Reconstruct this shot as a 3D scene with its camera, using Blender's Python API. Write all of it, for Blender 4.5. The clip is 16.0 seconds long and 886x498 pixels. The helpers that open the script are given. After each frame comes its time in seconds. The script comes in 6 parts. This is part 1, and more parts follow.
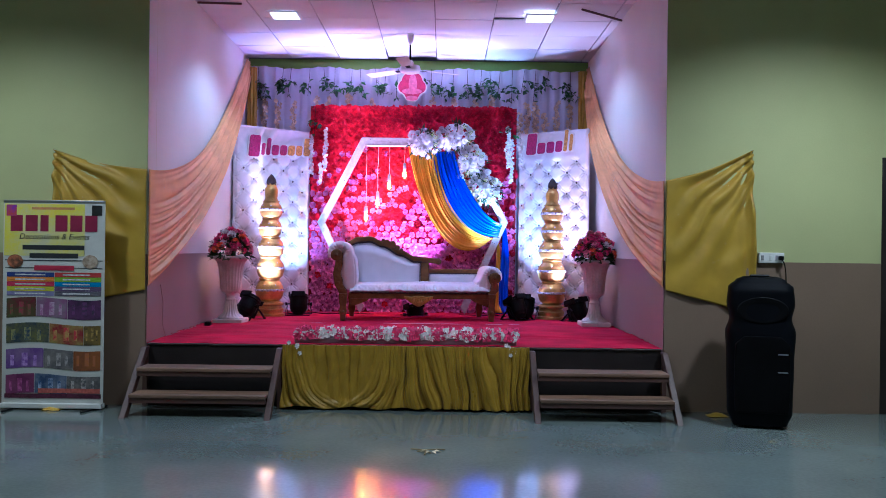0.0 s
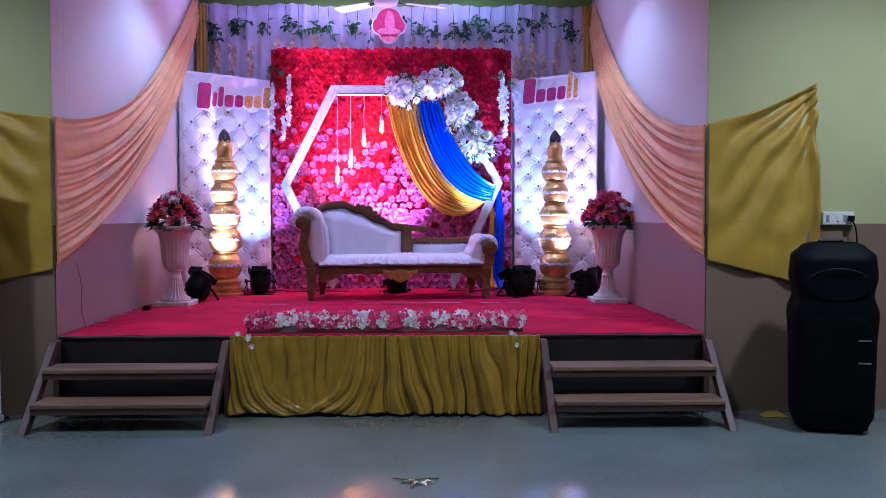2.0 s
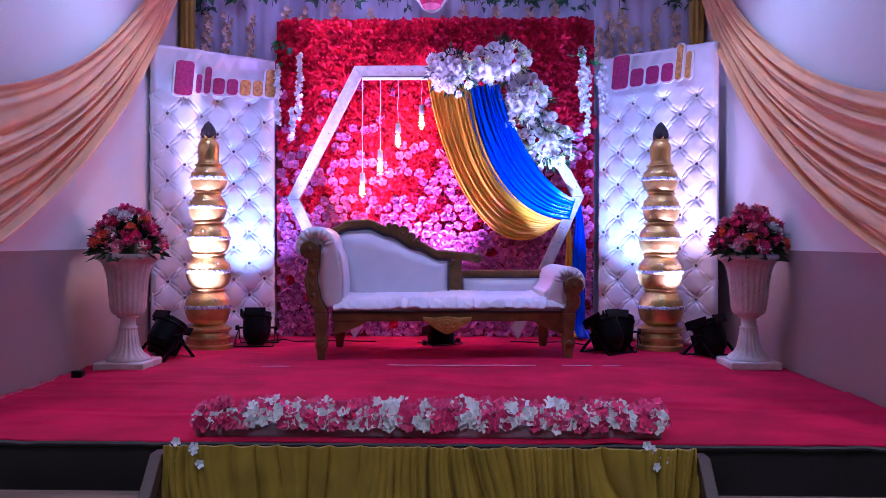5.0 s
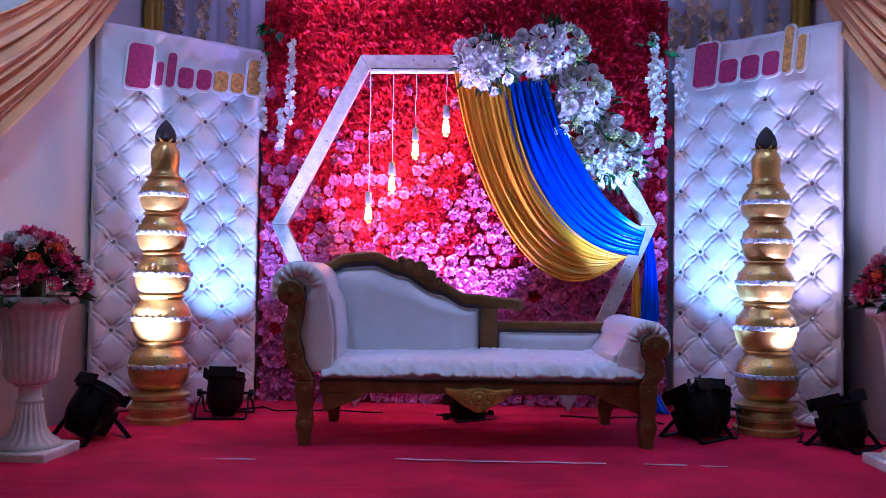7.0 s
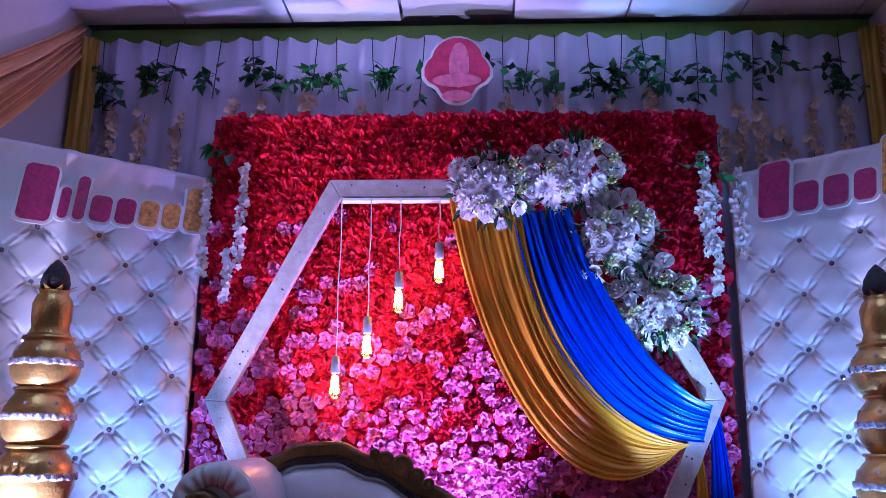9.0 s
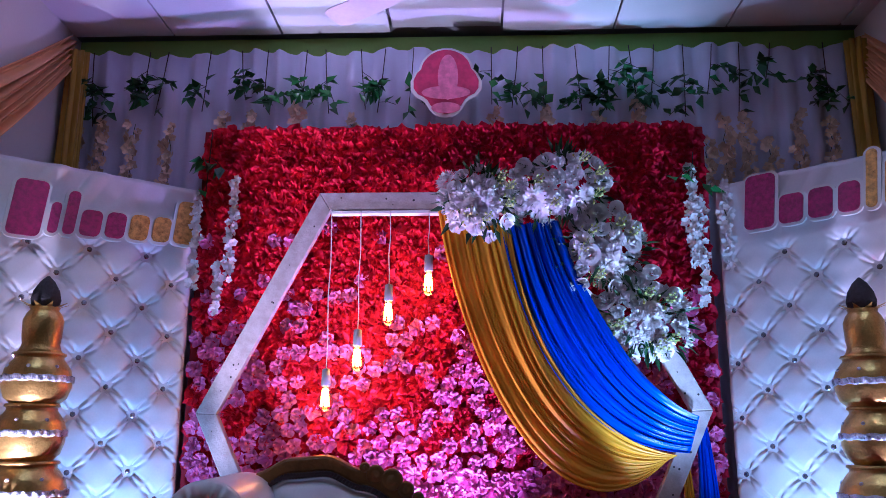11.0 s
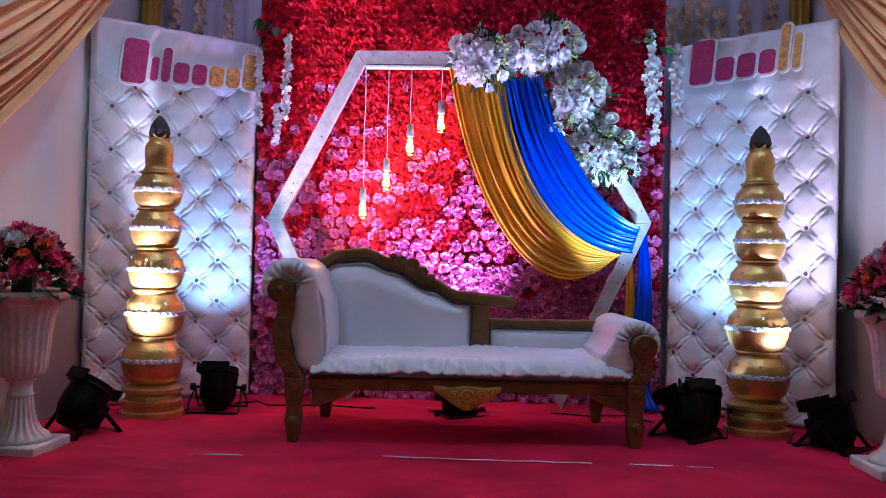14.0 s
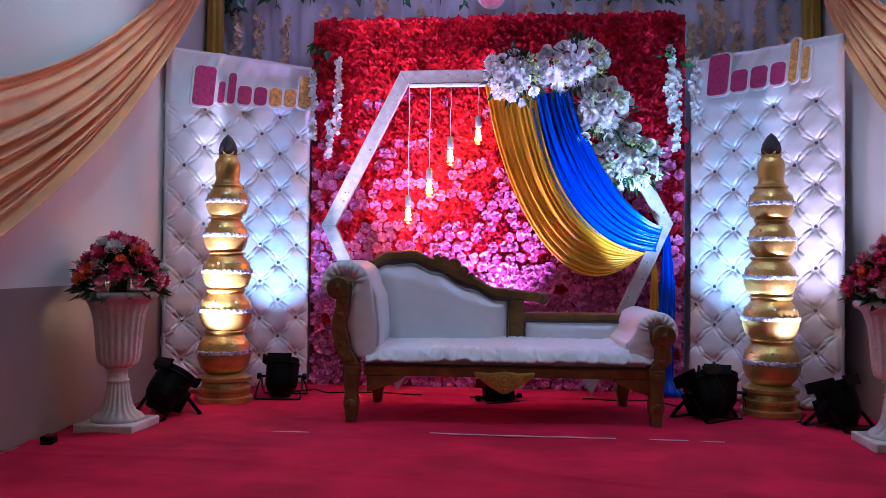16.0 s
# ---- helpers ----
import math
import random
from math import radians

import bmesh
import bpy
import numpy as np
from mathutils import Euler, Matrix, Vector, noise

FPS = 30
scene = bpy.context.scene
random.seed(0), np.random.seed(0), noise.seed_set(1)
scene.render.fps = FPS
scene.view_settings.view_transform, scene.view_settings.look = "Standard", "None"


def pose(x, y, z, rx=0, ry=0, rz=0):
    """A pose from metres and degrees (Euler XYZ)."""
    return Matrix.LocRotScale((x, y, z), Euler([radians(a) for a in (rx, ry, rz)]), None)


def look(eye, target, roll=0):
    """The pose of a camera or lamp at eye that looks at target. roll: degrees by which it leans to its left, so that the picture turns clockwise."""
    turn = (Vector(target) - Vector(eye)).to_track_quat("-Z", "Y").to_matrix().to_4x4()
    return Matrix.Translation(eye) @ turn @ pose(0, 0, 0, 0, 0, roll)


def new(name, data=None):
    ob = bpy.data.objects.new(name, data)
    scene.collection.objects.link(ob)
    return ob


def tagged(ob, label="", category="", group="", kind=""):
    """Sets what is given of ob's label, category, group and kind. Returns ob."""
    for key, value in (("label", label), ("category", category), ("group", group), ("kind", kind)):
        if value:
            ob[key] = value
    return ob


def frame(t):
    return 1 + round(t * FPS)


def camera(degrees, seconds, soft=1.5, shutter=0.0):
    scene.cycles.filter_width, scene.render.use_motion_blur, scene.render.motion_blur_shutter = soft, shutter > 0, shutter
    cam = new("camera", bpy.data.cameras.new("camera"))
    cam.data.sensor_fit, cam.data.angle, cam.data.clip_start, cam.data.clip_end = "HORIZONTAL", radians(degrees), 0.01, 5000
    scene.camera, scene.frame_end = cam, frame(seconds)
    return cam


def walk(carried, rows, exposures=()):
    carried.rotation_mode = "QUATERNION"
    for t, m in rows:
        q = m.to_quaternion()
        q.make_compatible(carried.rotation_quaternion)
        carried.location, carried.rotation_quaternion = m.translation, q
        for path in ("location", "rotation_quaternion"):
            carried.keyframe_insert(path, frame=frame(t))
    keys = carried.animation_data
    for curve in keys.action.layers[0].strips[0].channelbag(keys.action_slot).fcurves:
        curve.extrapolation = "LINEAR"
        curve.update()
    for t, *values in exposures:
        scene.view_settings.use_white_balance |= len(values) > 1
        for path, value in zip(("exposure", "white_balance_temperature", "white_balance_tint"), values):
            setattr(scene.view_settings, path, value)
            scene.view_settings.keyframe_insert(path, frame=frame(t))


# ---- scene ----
cam = camera(56.8, 16.0, soft=0.75)
METRES, EYE, TILT, LEAN, TURN = 8.0, 1.29, 0.0, 0.0, 0.0
ROWS = [
    (0.0, 0.0, 0.0, 0.0, 0.0, -0.02, -0.73),
    (0.5, -0.0077, 0.0412, 0.0001, -0.79, 0.47, -0.24),
    (1.0, -0.0049, 0.0844, -0.0031, -0.41, -0.51, 0.36),
    (1.5, -0.0011, 0.1209, -0.0019, -0.19, -1.39, -0.07),
    (2.0, -0.0045, 0.1676, -0.0035, -1.3, -2.24, 0.08),
    (2.5, -0.0054, 0.2056, -0.0063, -0.42, -2.41, 0.34),
    (3.0, -0.0028, 0.2526, -0.0038, 1.74, -1.65, -0.5),
    (3.5, -0.0075, 0.2956, -0.0037, 1.38, -1.43, -0.55),
    (4.0, -0.0109, 0.3449, -0.0033, 1.54, -1.08, 0.18),
    (6.5, -0.0314, 0.5742, 0.0012, 1.12, 0.66, -0.76),
    (7.0, -0.0315, 0.6203, 0.0029, 2.67, 1.65, -0.83),
    (7.5, -0.0326, 0.6631, 0.0057, 3.38, 2.9, -0.93),
    (8.0, -0.0341, 0.7168, 0.0088, 2.31, 5.62, -0.24),
    (8.5, -0.0352, 0.7534, 0.0121, 2.47, 8.64, -0.3),
    (9.0, -0.0335, 0.7709, 0.0187, 2.81, 12.96, -0.59),
    (11.5, -0.0306, 0.7615, 0.0257, 2.31, 12.8, -0.26),
    (12.0, -0.0296, 0.7419, 0.0232, 2.42, 9.92, -0.49),
    (12.5, -0.027, 0.718, 0.0181, 2.93, 6.49, -1.04),
    (13.0, -0.0232, 0.6825, 0.0138, 3.95, 3.31, -1.51),
    (13.5, -0.0192, 0.6534, 0.0102, 4.16, 1.68, -1.43),
    (14.0, -0.0196, 0.6203, 0.0076, 3.36, 0.97, -1.29),
    (14.5, -0.0154, 0.5941, 0.0084, 2.87, 0.92, -1.3),
    (15.0, -0.0107, 0.5677, 0.0054, 2.76, 0.57, -1.35),
    (15.5, -0.011, 0.5611, 0.0065, 3.71, 0.36, -0.69),
    (16.0, -0.0149, 0.5604, 0.0074, 6.17, 0.94, -0.57),
]
EXPOSURES = [(0.0, 0.8, 4500, 15), (2.0, 0.78, 4500, 28), (4.0, 0.66, 4450, 38), (6.5, 0.16, 4350, 34), (7.0, 0.06, 4250, 10), (7.6, 0.02, 4200, -4), (8.5, -0.22, 4200, -4),
             (9.0, -0.6, 4300, 18), (11.5, -0.65, 4700, 6), (13.0, -0.38, 4800, 1), (14.0, 0.02, 4750, -7), (16.0, 0.08, 4700, -6)]
walk(cam, [(t, pose(0, 0, EYE, TILT, LEAN, TURN) @ pose(METRES * x, METRES * y, METRES * z, 90 + pitch, roll, yaw)) for t, x, y, z, yaw, pitch, roll in ROWS], EXPOSURES)

# ---- plan of the place ----
WALL_Y = 6.60        # face of the hall wall, in which the stage recess opens
BACK_Y = 10.26       # back wall of the recess
LEFT_X, LEFT_BACK_X, RIGHT_X = -2.385, -2.46, 1.785
CEIL = 3.64
STAGE = 0.50
WAINSCOT = 1.215

# ---- light ----
world = bpy.data.worlds.new("world")
scene.world = world
world.use_nodes = True
world.node_tree.nodes["Background"].inputs[0].default_value = (0.010, 0.010, 0.012, 1)


def lamp(name, kind, at, target, watts, colour, size=0.1, angle=45, blend=0.6):
    data = bpy.data.lights.new(name, kind)
    data.energy, data.color = watts, colour
    if kind == "AREA":
        data.size = size
    else:
        data.shadow_soft_size = size
    if kind == "SPOT":
        data.spot_size, data.spot_blend = radians(angle), blend
    ob = new(name, data)
    ob.matrix_world = look(at, target)
    return ob


# recessed ceiling lights over the stage and in the hall
for x, y in ((-1.63, 8.30), (0.95, 8.29)):
    lamp("ceiling_lamp", "SPOT", (x, y, CEIL - 0.03), (x, y + 0.02, 0), 54, (0.72, 0.83, 1.0), 0.14, 128, 0.5)
for x, y, w in ((-3.35, 5.0, 32), (2.85, 5.0, 48), (-0.3, 4.3, 30), (-0.3, 0.2, 26)):
    lamp("hall_lamp", "SPOT", (x, y, CEIL - 0.03), (x, y + 0.25, 0), w * 4, (1.0, 0.97, 0.74), 0.14, 138, 0.85)

# stage floods: place of the can, aim, watts, colour, angle
FLOODS = [
    ((-2.03, 8.83, 0.77), (-1.26, 10.0, 2.70), 345, (0.96, 0.70, 0.84), 64),
    ((-1.66, 9.50, 0.77), (-1.69, 9.95, 2.20), 78, (0.44, 0.62, 1.0), 84),
    ((-0.33, 9.60, 0.66), (-0.56, 10.02, 2.55), 390, (0.74, 0.44, 1.0), 80),
    ((0.79, 9.20, 0.77), (0.30, 9.72, 2.15), 300, (0.58, 0.72, 1.0), 52),
    ((0.96, 9.34, 0.77), (1.12, 9.80, 2.00), 88, (0.48, 0.64, 1.0), 82),
    ((1.46, 9.04, 0.77), (1.24, 9.28, 1.70), 125, (0.92, 0.66, 0.90), 80),
]
for at, aim, watts, colour, angle in FLOODS:
    lamp("flood_beam", "SPOT", at, aim, watts, colour, 0.03, angle, 0.9)
BULBS = ((-0.927, 1.715), (-0.790, 1.892), (-0.653, 2.098), (-0.472, 2.235))
for x, z in BULBS:
    lamp("bulb_glow", "POINT", (x, 9.80, z - 0.06), (x, 9.7, 0), 6.0, (1.0, 0.34, 0.03), 0.012)


# ---- materials ----
def mat(name, colour, rough=0.6, metal=0.0, vary=0.18, scale=4.0, grain=60.0, bump=0.15, second=None, per_piece=0.0,
        sheen=0.0, stretch=(1, 1, 1), coat=0.0, depth=0.01, spec=0.5, island=0.0, thin=0.0):
    m = bpy.data.materials.new(name)
    m.use_nodes = True
    nt = m.node_tree
    n, link = nt.nodes, nt.links.new
    b = n["Principled BSDF"]
    b.inputs["Roughness"].default_value, b.inputs["Metallic"].default_value = rough, metal
    b.inputs["Specular IOR Level"].default_value = spec
    b.inputs["Sheen Weight"].default_value, b.inputs["Coat Weight"].default_value = sheen, coat
    co = n.new("ShaderNodeTexCoord")
    mp = n.new("ShaderNodeMapping")
    mp.inputs["Scale"].default_value = stretch
    link(co.outputs["Object"], mp.inputs[0])
    big, small = n.new("ShaderNodeTexNoise"), n.new("ShaderNodeTexNoise")
    big.inputs["Scale"].default_value, big.inputs["Detail"].default_value = scale, 5
    small.inputs["Scale"].default_value, small.inputs["Detail"].default_value = grain, 3
    link(mp.outputs[0], big.inputs[0])
    link(mp.outputs[0], small.inputs[0])
    dark = [c * (1 - vary) for c in colour] if second is None else list(second)
    light = [min(1, c * (1 + vary * 0.6)) for c in colour]
    ramp = n.new("ShaderNodeValToRGB")
    ramp.color_ramp.elements[0].position, ramp.color_ramp.elements[1].position = 0.34, 0.66
    ramp.color_ramp.elements[0].color, ramp.color_ramp.elements[1].color = (*dark, 1), (*light, 1)
    add = n.new("ShaderNodeMath")
    add.operation = "MULTIPLY_ADD"
    add.inputs[1].default_value = 0.35
    link(small.outputs[0], add.inputs[0])
    sub = n.new("ShaderNodeMath")
    sub.operation = "SUBTRACT"
    sub.inputs[1].default_value = 0.175
    link(add.outputs[0], sub.inputs[0])
    link(big.outputs[0], add.inputs[2])
    link(sub.outputs[0], ramp.inputs[0])
    out = ramp.outputs[0]
    if per_piece or island:
        hsv = n.new("ShaderNodeHueSaturation")
        rng = n.new("ShaderNodeMapRange")
        rng.inputs["To Min"].default_value, rng.inputs["To Max"].default_value = 1 - (per_piece or island), 1 + (per_piece or island)
        if island:
            link(n.new("ShaderNodeNewGeometry").outputs["Random Per Island"], rng.inputs[0])
        else:
            link(n.new("ShaderNodeObjectInfo").outputs["Random"], rng.inputs[0])
        link(rng.outputs[0], hsv.inputs["Value"])
        link(out, hsv.inputs["Color"])
        out = hsv.outputs[0]
    link(out, b.inputs["Base Color"])
    if bump:
        bp = n.new("ShaderNodeBump")
        bp.inputs["Strength"].default_value, bp.inputs["Distance"].default_value = bump, depth
        link(small.outputs[0], bp.inputs["Height"])
        link(bp.outputs[0], b.inputs["Normal"])
    if thin:
        tr, mix = n.new("ShaderNodeBsdfTranslucent"), n.new("ShaderNodeMixShader")
        mix.inputs[0].default_value = thin
        link(out, tr.inputs["Color"])
        link(b.outputs[0], mix.inputs[1])
        link(tr.outputs[0], mix.inputs[2])
        link(mix.outputs[0], n["Material Output"].inputs["Surface"])
    mr = n.new("ShaderNodeMapRange")
    mr.inputs["To Min"].default_value, mr.inputs["To Max"].default_value = max(0.02, rough - 0.08), min(1, rough + 0.1)
    link(big.outputs[0], mr.inputs[0])
    link(mr.outputs[0], b.inputs["Roughness"])
    return m


def glow(name, colour, strength):
    m = bpy.data.materials.new(name)
    m.use_nodes = True
    b = m.node_tree.nodes["Principled BSDF"]
    b.inputs["Base Color"].default_value = (*colour, 1)
    b.inputs["Emission Color"].default_value, b.inputs["Emission Strength"].default_value = (*colour, 1), strength
    return m


M_HALL = mat("hall_wall_paint", (0.50, 0.51, 0.23), 0.6, vary=0.06, scale=1.5, grain=90, bump=0.05)
M_TAUPE = mat("taupe_paint", (0.23, 0.158, 0.108), 0.45, vary=0.08, scale=1.5, grain=90, bump=0.05)
M_SIDE = mat("cream_paint", (0.74, 0.72, 0.66), 0.6, vary=0.05, scale=1.2, grain=80, bump=0.05)
# taupe again, with the recess's pink light put into the colour
M_SIDEWAIN = mat("stage_lit_taupe_paint", (0.30, 0.215, 0.195), 0.4, vary=0.08, scale=1.2, grain=80, bump=0.05)
M_GREEN = mat("green_paint", (0.24, 0.42, 0.07), 0.6, vary=0.08, bump=0.05)
M_CEIL = mat("ceiling_tile", (0.72, 0.71, 0.72), 0.7, vary=0.06, scale=2, grain=120, bump=0.1, island=0.05)
M_GRID = mat("ceiling_joint", (0.30, 0.29, 0.30), 0.6, vary=0.1)
M_FLOOR = mat("polished_stone", (0.17, 0.20, 0.185), 0.14, vary=0.22, scale=0.9, grain=40, bump=0.01, coat=0.2)
M_CARPET = mat("red_carpet", (0.52, 0.007, 0.050), 0.9, vary=0.30, scale=3, grain=220, bump=0.6, sheen=0.0, depth=0.004, spec=0.12)
M_DARKWOOD = mat("dark_brown_board", (0.016, 0.010, 0.010), 0.5, vary=0.3)
M_STEP = mat("brown_painted_steel", (0.088, 0.042, 0.032), 0.5, vary=0.25, bump=0.1)
M_TREAD = mat("worn_tread", (0.20, 0.115, 0.070), 0.6, vary=0.4, scale=5, grain=70, stretch=(0.3, 2, 2), bump=0.25)
M_GOLDCLOTH = mat("gold_velvet", (0.36, 0.215, 0.010), 0.30, vary=0.2, scale=6, grain=260, sheen=0.05, bump=0.15, depth=0.003)
M_DRAPE = mat("mustard_net_cloth", (0.46, 0.29, 0.013), 0.5, vary=0.15, scale=5, grain=300, sheen=0.1, bump=0.15, depth=0.003)
# same mustard cloth inside the recess, with the stage light's peach tint in its colour
M_LITDRAPE = mat("stage_lit_mustard_cloth", (0.82, 0.43, 0.17), 0.55, vary=0.12, scale=5, grain=300, sheen=0.06, bump=0.15, depth=0.003)
M_LEATHER = mat("white_leatherette", (0.72, 0.69, 0.70), 0.33, vary=0.06, scale=5, grain=120, bump=0.08, depth=0.003)
M_CUSHION = mat("white_satin_cover", (0.76, 0.74, 0.78), 0.5, vary=0.06, scale=6, grain=160, sheen=0.2, bump=0.12, depth=0.003)
M_SOFAWOOD = mat("antique_gold_wood", (0.19, 0.092, 0.024), 0.42, vary=0.35, scale=9, grain=70, bump=0.3, metal=0.25)
M_GILT = mat("gilt_paint", (0.50, 0.30, 0.06), 0.36, vary=0.3, scale=14, grain=90, metal=0.45, bump=0.2)
M_ROPE = mat("dark_braid", (0.035, 0.022, 0.022), 0.6, vary=0.4, grain=200)
M_POT = mat("golden_pot", (0.64, 0.42, 0.12), 0.32, vary=0.30, scale=9, grain=110, metal=0.72, bump=0.35, depth=0.006)
M_LACE = mat("silver_lace", (0.68, 0.70, 0.80), 0.28, metal=0.5, vary=0.35, scale=40, grain=220, bump=0.8)
M_COCONUT = mat("dark_coconut", (0.055, 0.045, 0.05), 0.8, vary=0.4, grain=90, bump=0.6)
M_URN = mat("white_plaster", (0.66, 0.62, 0.58), 0.5, vary=0.10, scale=7, grain=60, bump=0.2, second=(0.52, 0.47, 0.43))
M_BLACK = mat("black_plastic", (0.003, 0.003, 0.004), 0.45, vary=0.3, bump=0.1, spec=0.15)
M_SPEAKER = mat("speaker_plastic", (0.003, 0.0035, 0.006), 0.6, vary=0.3, grain=200, bump=0.3, depth=0.002, spec=0.08)
M_LENS = mat("dark_lens", (0.05, 0.06, 0.10), 0.1, vary=0.1)
M_HEX = mat("distressed_white_wood", (0.47, 0.41, 0.40), 0.55, vary=0.16, scale=22, grain=120, bump=0.2, second=(0.40, 0.33, 0.31))
M_CURTAIN = mat("white_net_curtain", (0.62, 0.62, 0.72), 0.6, vary=0.08, grain=200, sheen=0.2, bump=0.1)
# two reds for the flower wall: lit left half, shaded right half, in petal colour
M_LITRED = mat("lit_red_petal", (0.88, 0.014, 0.062), 0.6, vary=0.3, scale=12, grain=60, bump=0.2, island=0.25, spec=0.2, thin=0.2)
M_SHADERED = mat("shaded_red_petal", (0.56, 0.006, 0.042), 0.65, vary=0.3, scale=12, grain=60, bump=0.2, island=0.25, spec=0.2, thin=0.2)
M_PINK = mat("pale_pink_petal", (0.76, 0.22, 0.48), 0.65, vary=0.2, scale=20, grain=60, bump=0.2, island=0.22, thin=0.12, spec=0.2)
M_PINKPIECE = mat("pink_petal", (0.76, 0.22, 0.48), 0.65, vary=0.2, scale=20, grain=60, bump=0.2, per_piece=0.22, thin=0.12, spec=0.2)
M_HOTPINK = mat("hot_pink_petal", (0.72, 0.05, 0.18), 0.55, vary=0.3, scale=20, bump=0.2, island=0.3)
M_ROSEPINK = mat("rose_pink_petal", (0.76, 0.24, 0.32), 0.55, vary=0.25, scale=20, bump=0.2, island=0.25)
M_ORANGE = mat("coral_petal", (0.85, 0.14, 0.05), 0.55, vary=0.3, scale=20, bump=0.2, island=0.3)
M_WHITEPETAL = mat("white_petal", (0.80, 0.76, 0.74), 0.5, vary=0.08, scale=20, bump=0.2, island=0.15)
M_CREAMPETAL = mat("cream_petal", (0.74, 0.62, 0.42), 0.6, vary=0.15, scale=20, bump=0.2, island=0.2)
M_LEAF = mat("dark_leaf", (0.02, 0.075, 0.022), 0.45, vary=0.4, scale=20, bump=0.2, island=0.4)
M_VINE = mat("vine_leaf", (0.035, 0.16, 0.035), 0.45, vary=0.35, scale=20, bump=0.2, island=0.5)
M_GOLDSATIN = mat("gold_satin", (0.92, 0.50, 0.018), 0.40, vary=0.12, scale=5, grain=260, sheen=0.0, thin=0.34, bump=0.06, depth=0.003)
M_BLUESATIN = mat("royal_blue_satin", (0.006, 0.058, 0.56), 0.30, vary=0.16, scale=5, grain=260, sheen=0.0, thin=0.10, bump=0.06, depth=0.003)
M_CRYSTAL = mat("crystal_button", (0.30, 0.29, 0.33), 0.12, metal=0.8, vary=0.2)
M_STEEL = mat("brushed_steel", (0.55, 0.55, 0.57), 0.3, metal=0.9, vary=0.1)
M_WHITE = mat("white_plastic", (0.74, 0.73, 0.70), 0.4, vary=0.05)
M_LED = glow("led_panel", (0.92, 0.92, 1.0), 3.0)


# ---- mesh helpers ----
def part(name, bm, material, parent=None, label="", smooth=False, bevel=0.0, solid=0.0):
    bmesh.ops.recalc_face_normals(bm, faces=bm.faces)
    me = bpy.data.meshes.new(name)
    bm.to_mesh(me)
    bm.free()
    me.materials.append(material)
    if smooth:
        me.shade_smooth()
    ob = new(name, me)
    if solid:
        md = ob.modifiers.new("thickness", "SOLIDIFY")
        md.thickness, md.offset = solid, 0
    if bevel:
        md = ob.modifiers.new("bevel", "BEVEL")
        md.width, md.segments, md.limit_method = bevel, 2, "ANGLE"
    if parent is not None:
        ob.parent = parent
        ob.matrix_parent_inverse = parent.matrix_basis.inverted()
    if label:
        tagged(ob, label)
    return ob


def thing(name, label, category, at=(0, 0, 0), group="", kind=""):
    ob = new(name)
    ob.location = at
    ob.empty_display_size = 0.1
    ob.matrix_basis = Matrix.Translation(at)
    return tagged(ob, label, category, group, kind)


def box(bm, lo, hi, m=None):
    x0, y0, z0 = lo
    x1, y1, z1 = hi
    v = [bm.verts.new(p) for p in ((x0, y0, z0), (x1, y0, z0), (x1, y1, z0), (x0, y1, z0), (x0, y0, z1), (x1, y0, z1), (x1, y1, z1), (x0, y1, z1))]
    for f in ((3, 2, 1, 0), (4, 5, 6, 7), (0, 1, 5, 4), (1, 2, 6, 5), (2, 3, 7, 6), (3, 0, 4, 7)):
        bm.faces.new([v[i] for i in f])
    if m is not None:
        bmesh.ops.transform(bm, matrix=m, verts=v)
    return bm


def boxed(lo, hi, m=None):
    return box(bmesh.new(), lo, hi, m)


def lathe(bm, profile, n=28, at=(0, 0, 0), flute=0.0, flutes=16, flute_from=0.0, flute_to=0.0):
    """Turns a profile of (radius, height) round the upright axis."""
    rings = []
    for r, z in profile:
        ring = []
        for i in range(n):
            a = 2 * math.pi * i / n
            k = r * (1 + (flute * math.cos(flutes * a) if flute_from <= z <= flute_to else 0))
            ring.append(bm.verts.new((at[0] + k * math.cos(a), at[1] + k * math.sin(a), at[2] + z)))
        rings.append(ring)
    for a, b in zip(rings, rings[1:]):
        for i in range(n):
            bm.faces.new((a[i], a[(i + 1) % n], b[(i + 1) % n], b[i]))
    bm.faces.new(rings[0][::-1])
    bm.faces.new(rings[-1])
    return bm


def prism(bm, outline, y0, y1):
    """A closed outline of (x, z) drawn out from y0 to y1."""
    a = [bm.verts.new((x, y0, z)) for x, z in outline]
    b = [bm.verts.new((x, y1, z)) for x, z in outline]
    bm.faces.new(a)
    bm.faces.new(b[::-1])
    for i in range(len(a)):
        j = (i + 1) % len(a)
        bm.faces.new((a[i], b[i], b[j], a[j]))
    return bm


def sheet(bm, fn, nu, nv):
    """A surface fn(u, v), u and v from 0 to 1."""
    g = [[bm.verts.new(fn(i / nu, j / nv)) for j in range(nv + 1)] for i in range(nu + 1)]
    for i in range(nu):
        for j in range(nv):
            bm.faces.new((g[i][j], g[i + 1][j], g[i + 1][j + 1], g[i][j + 1]))
    return bm


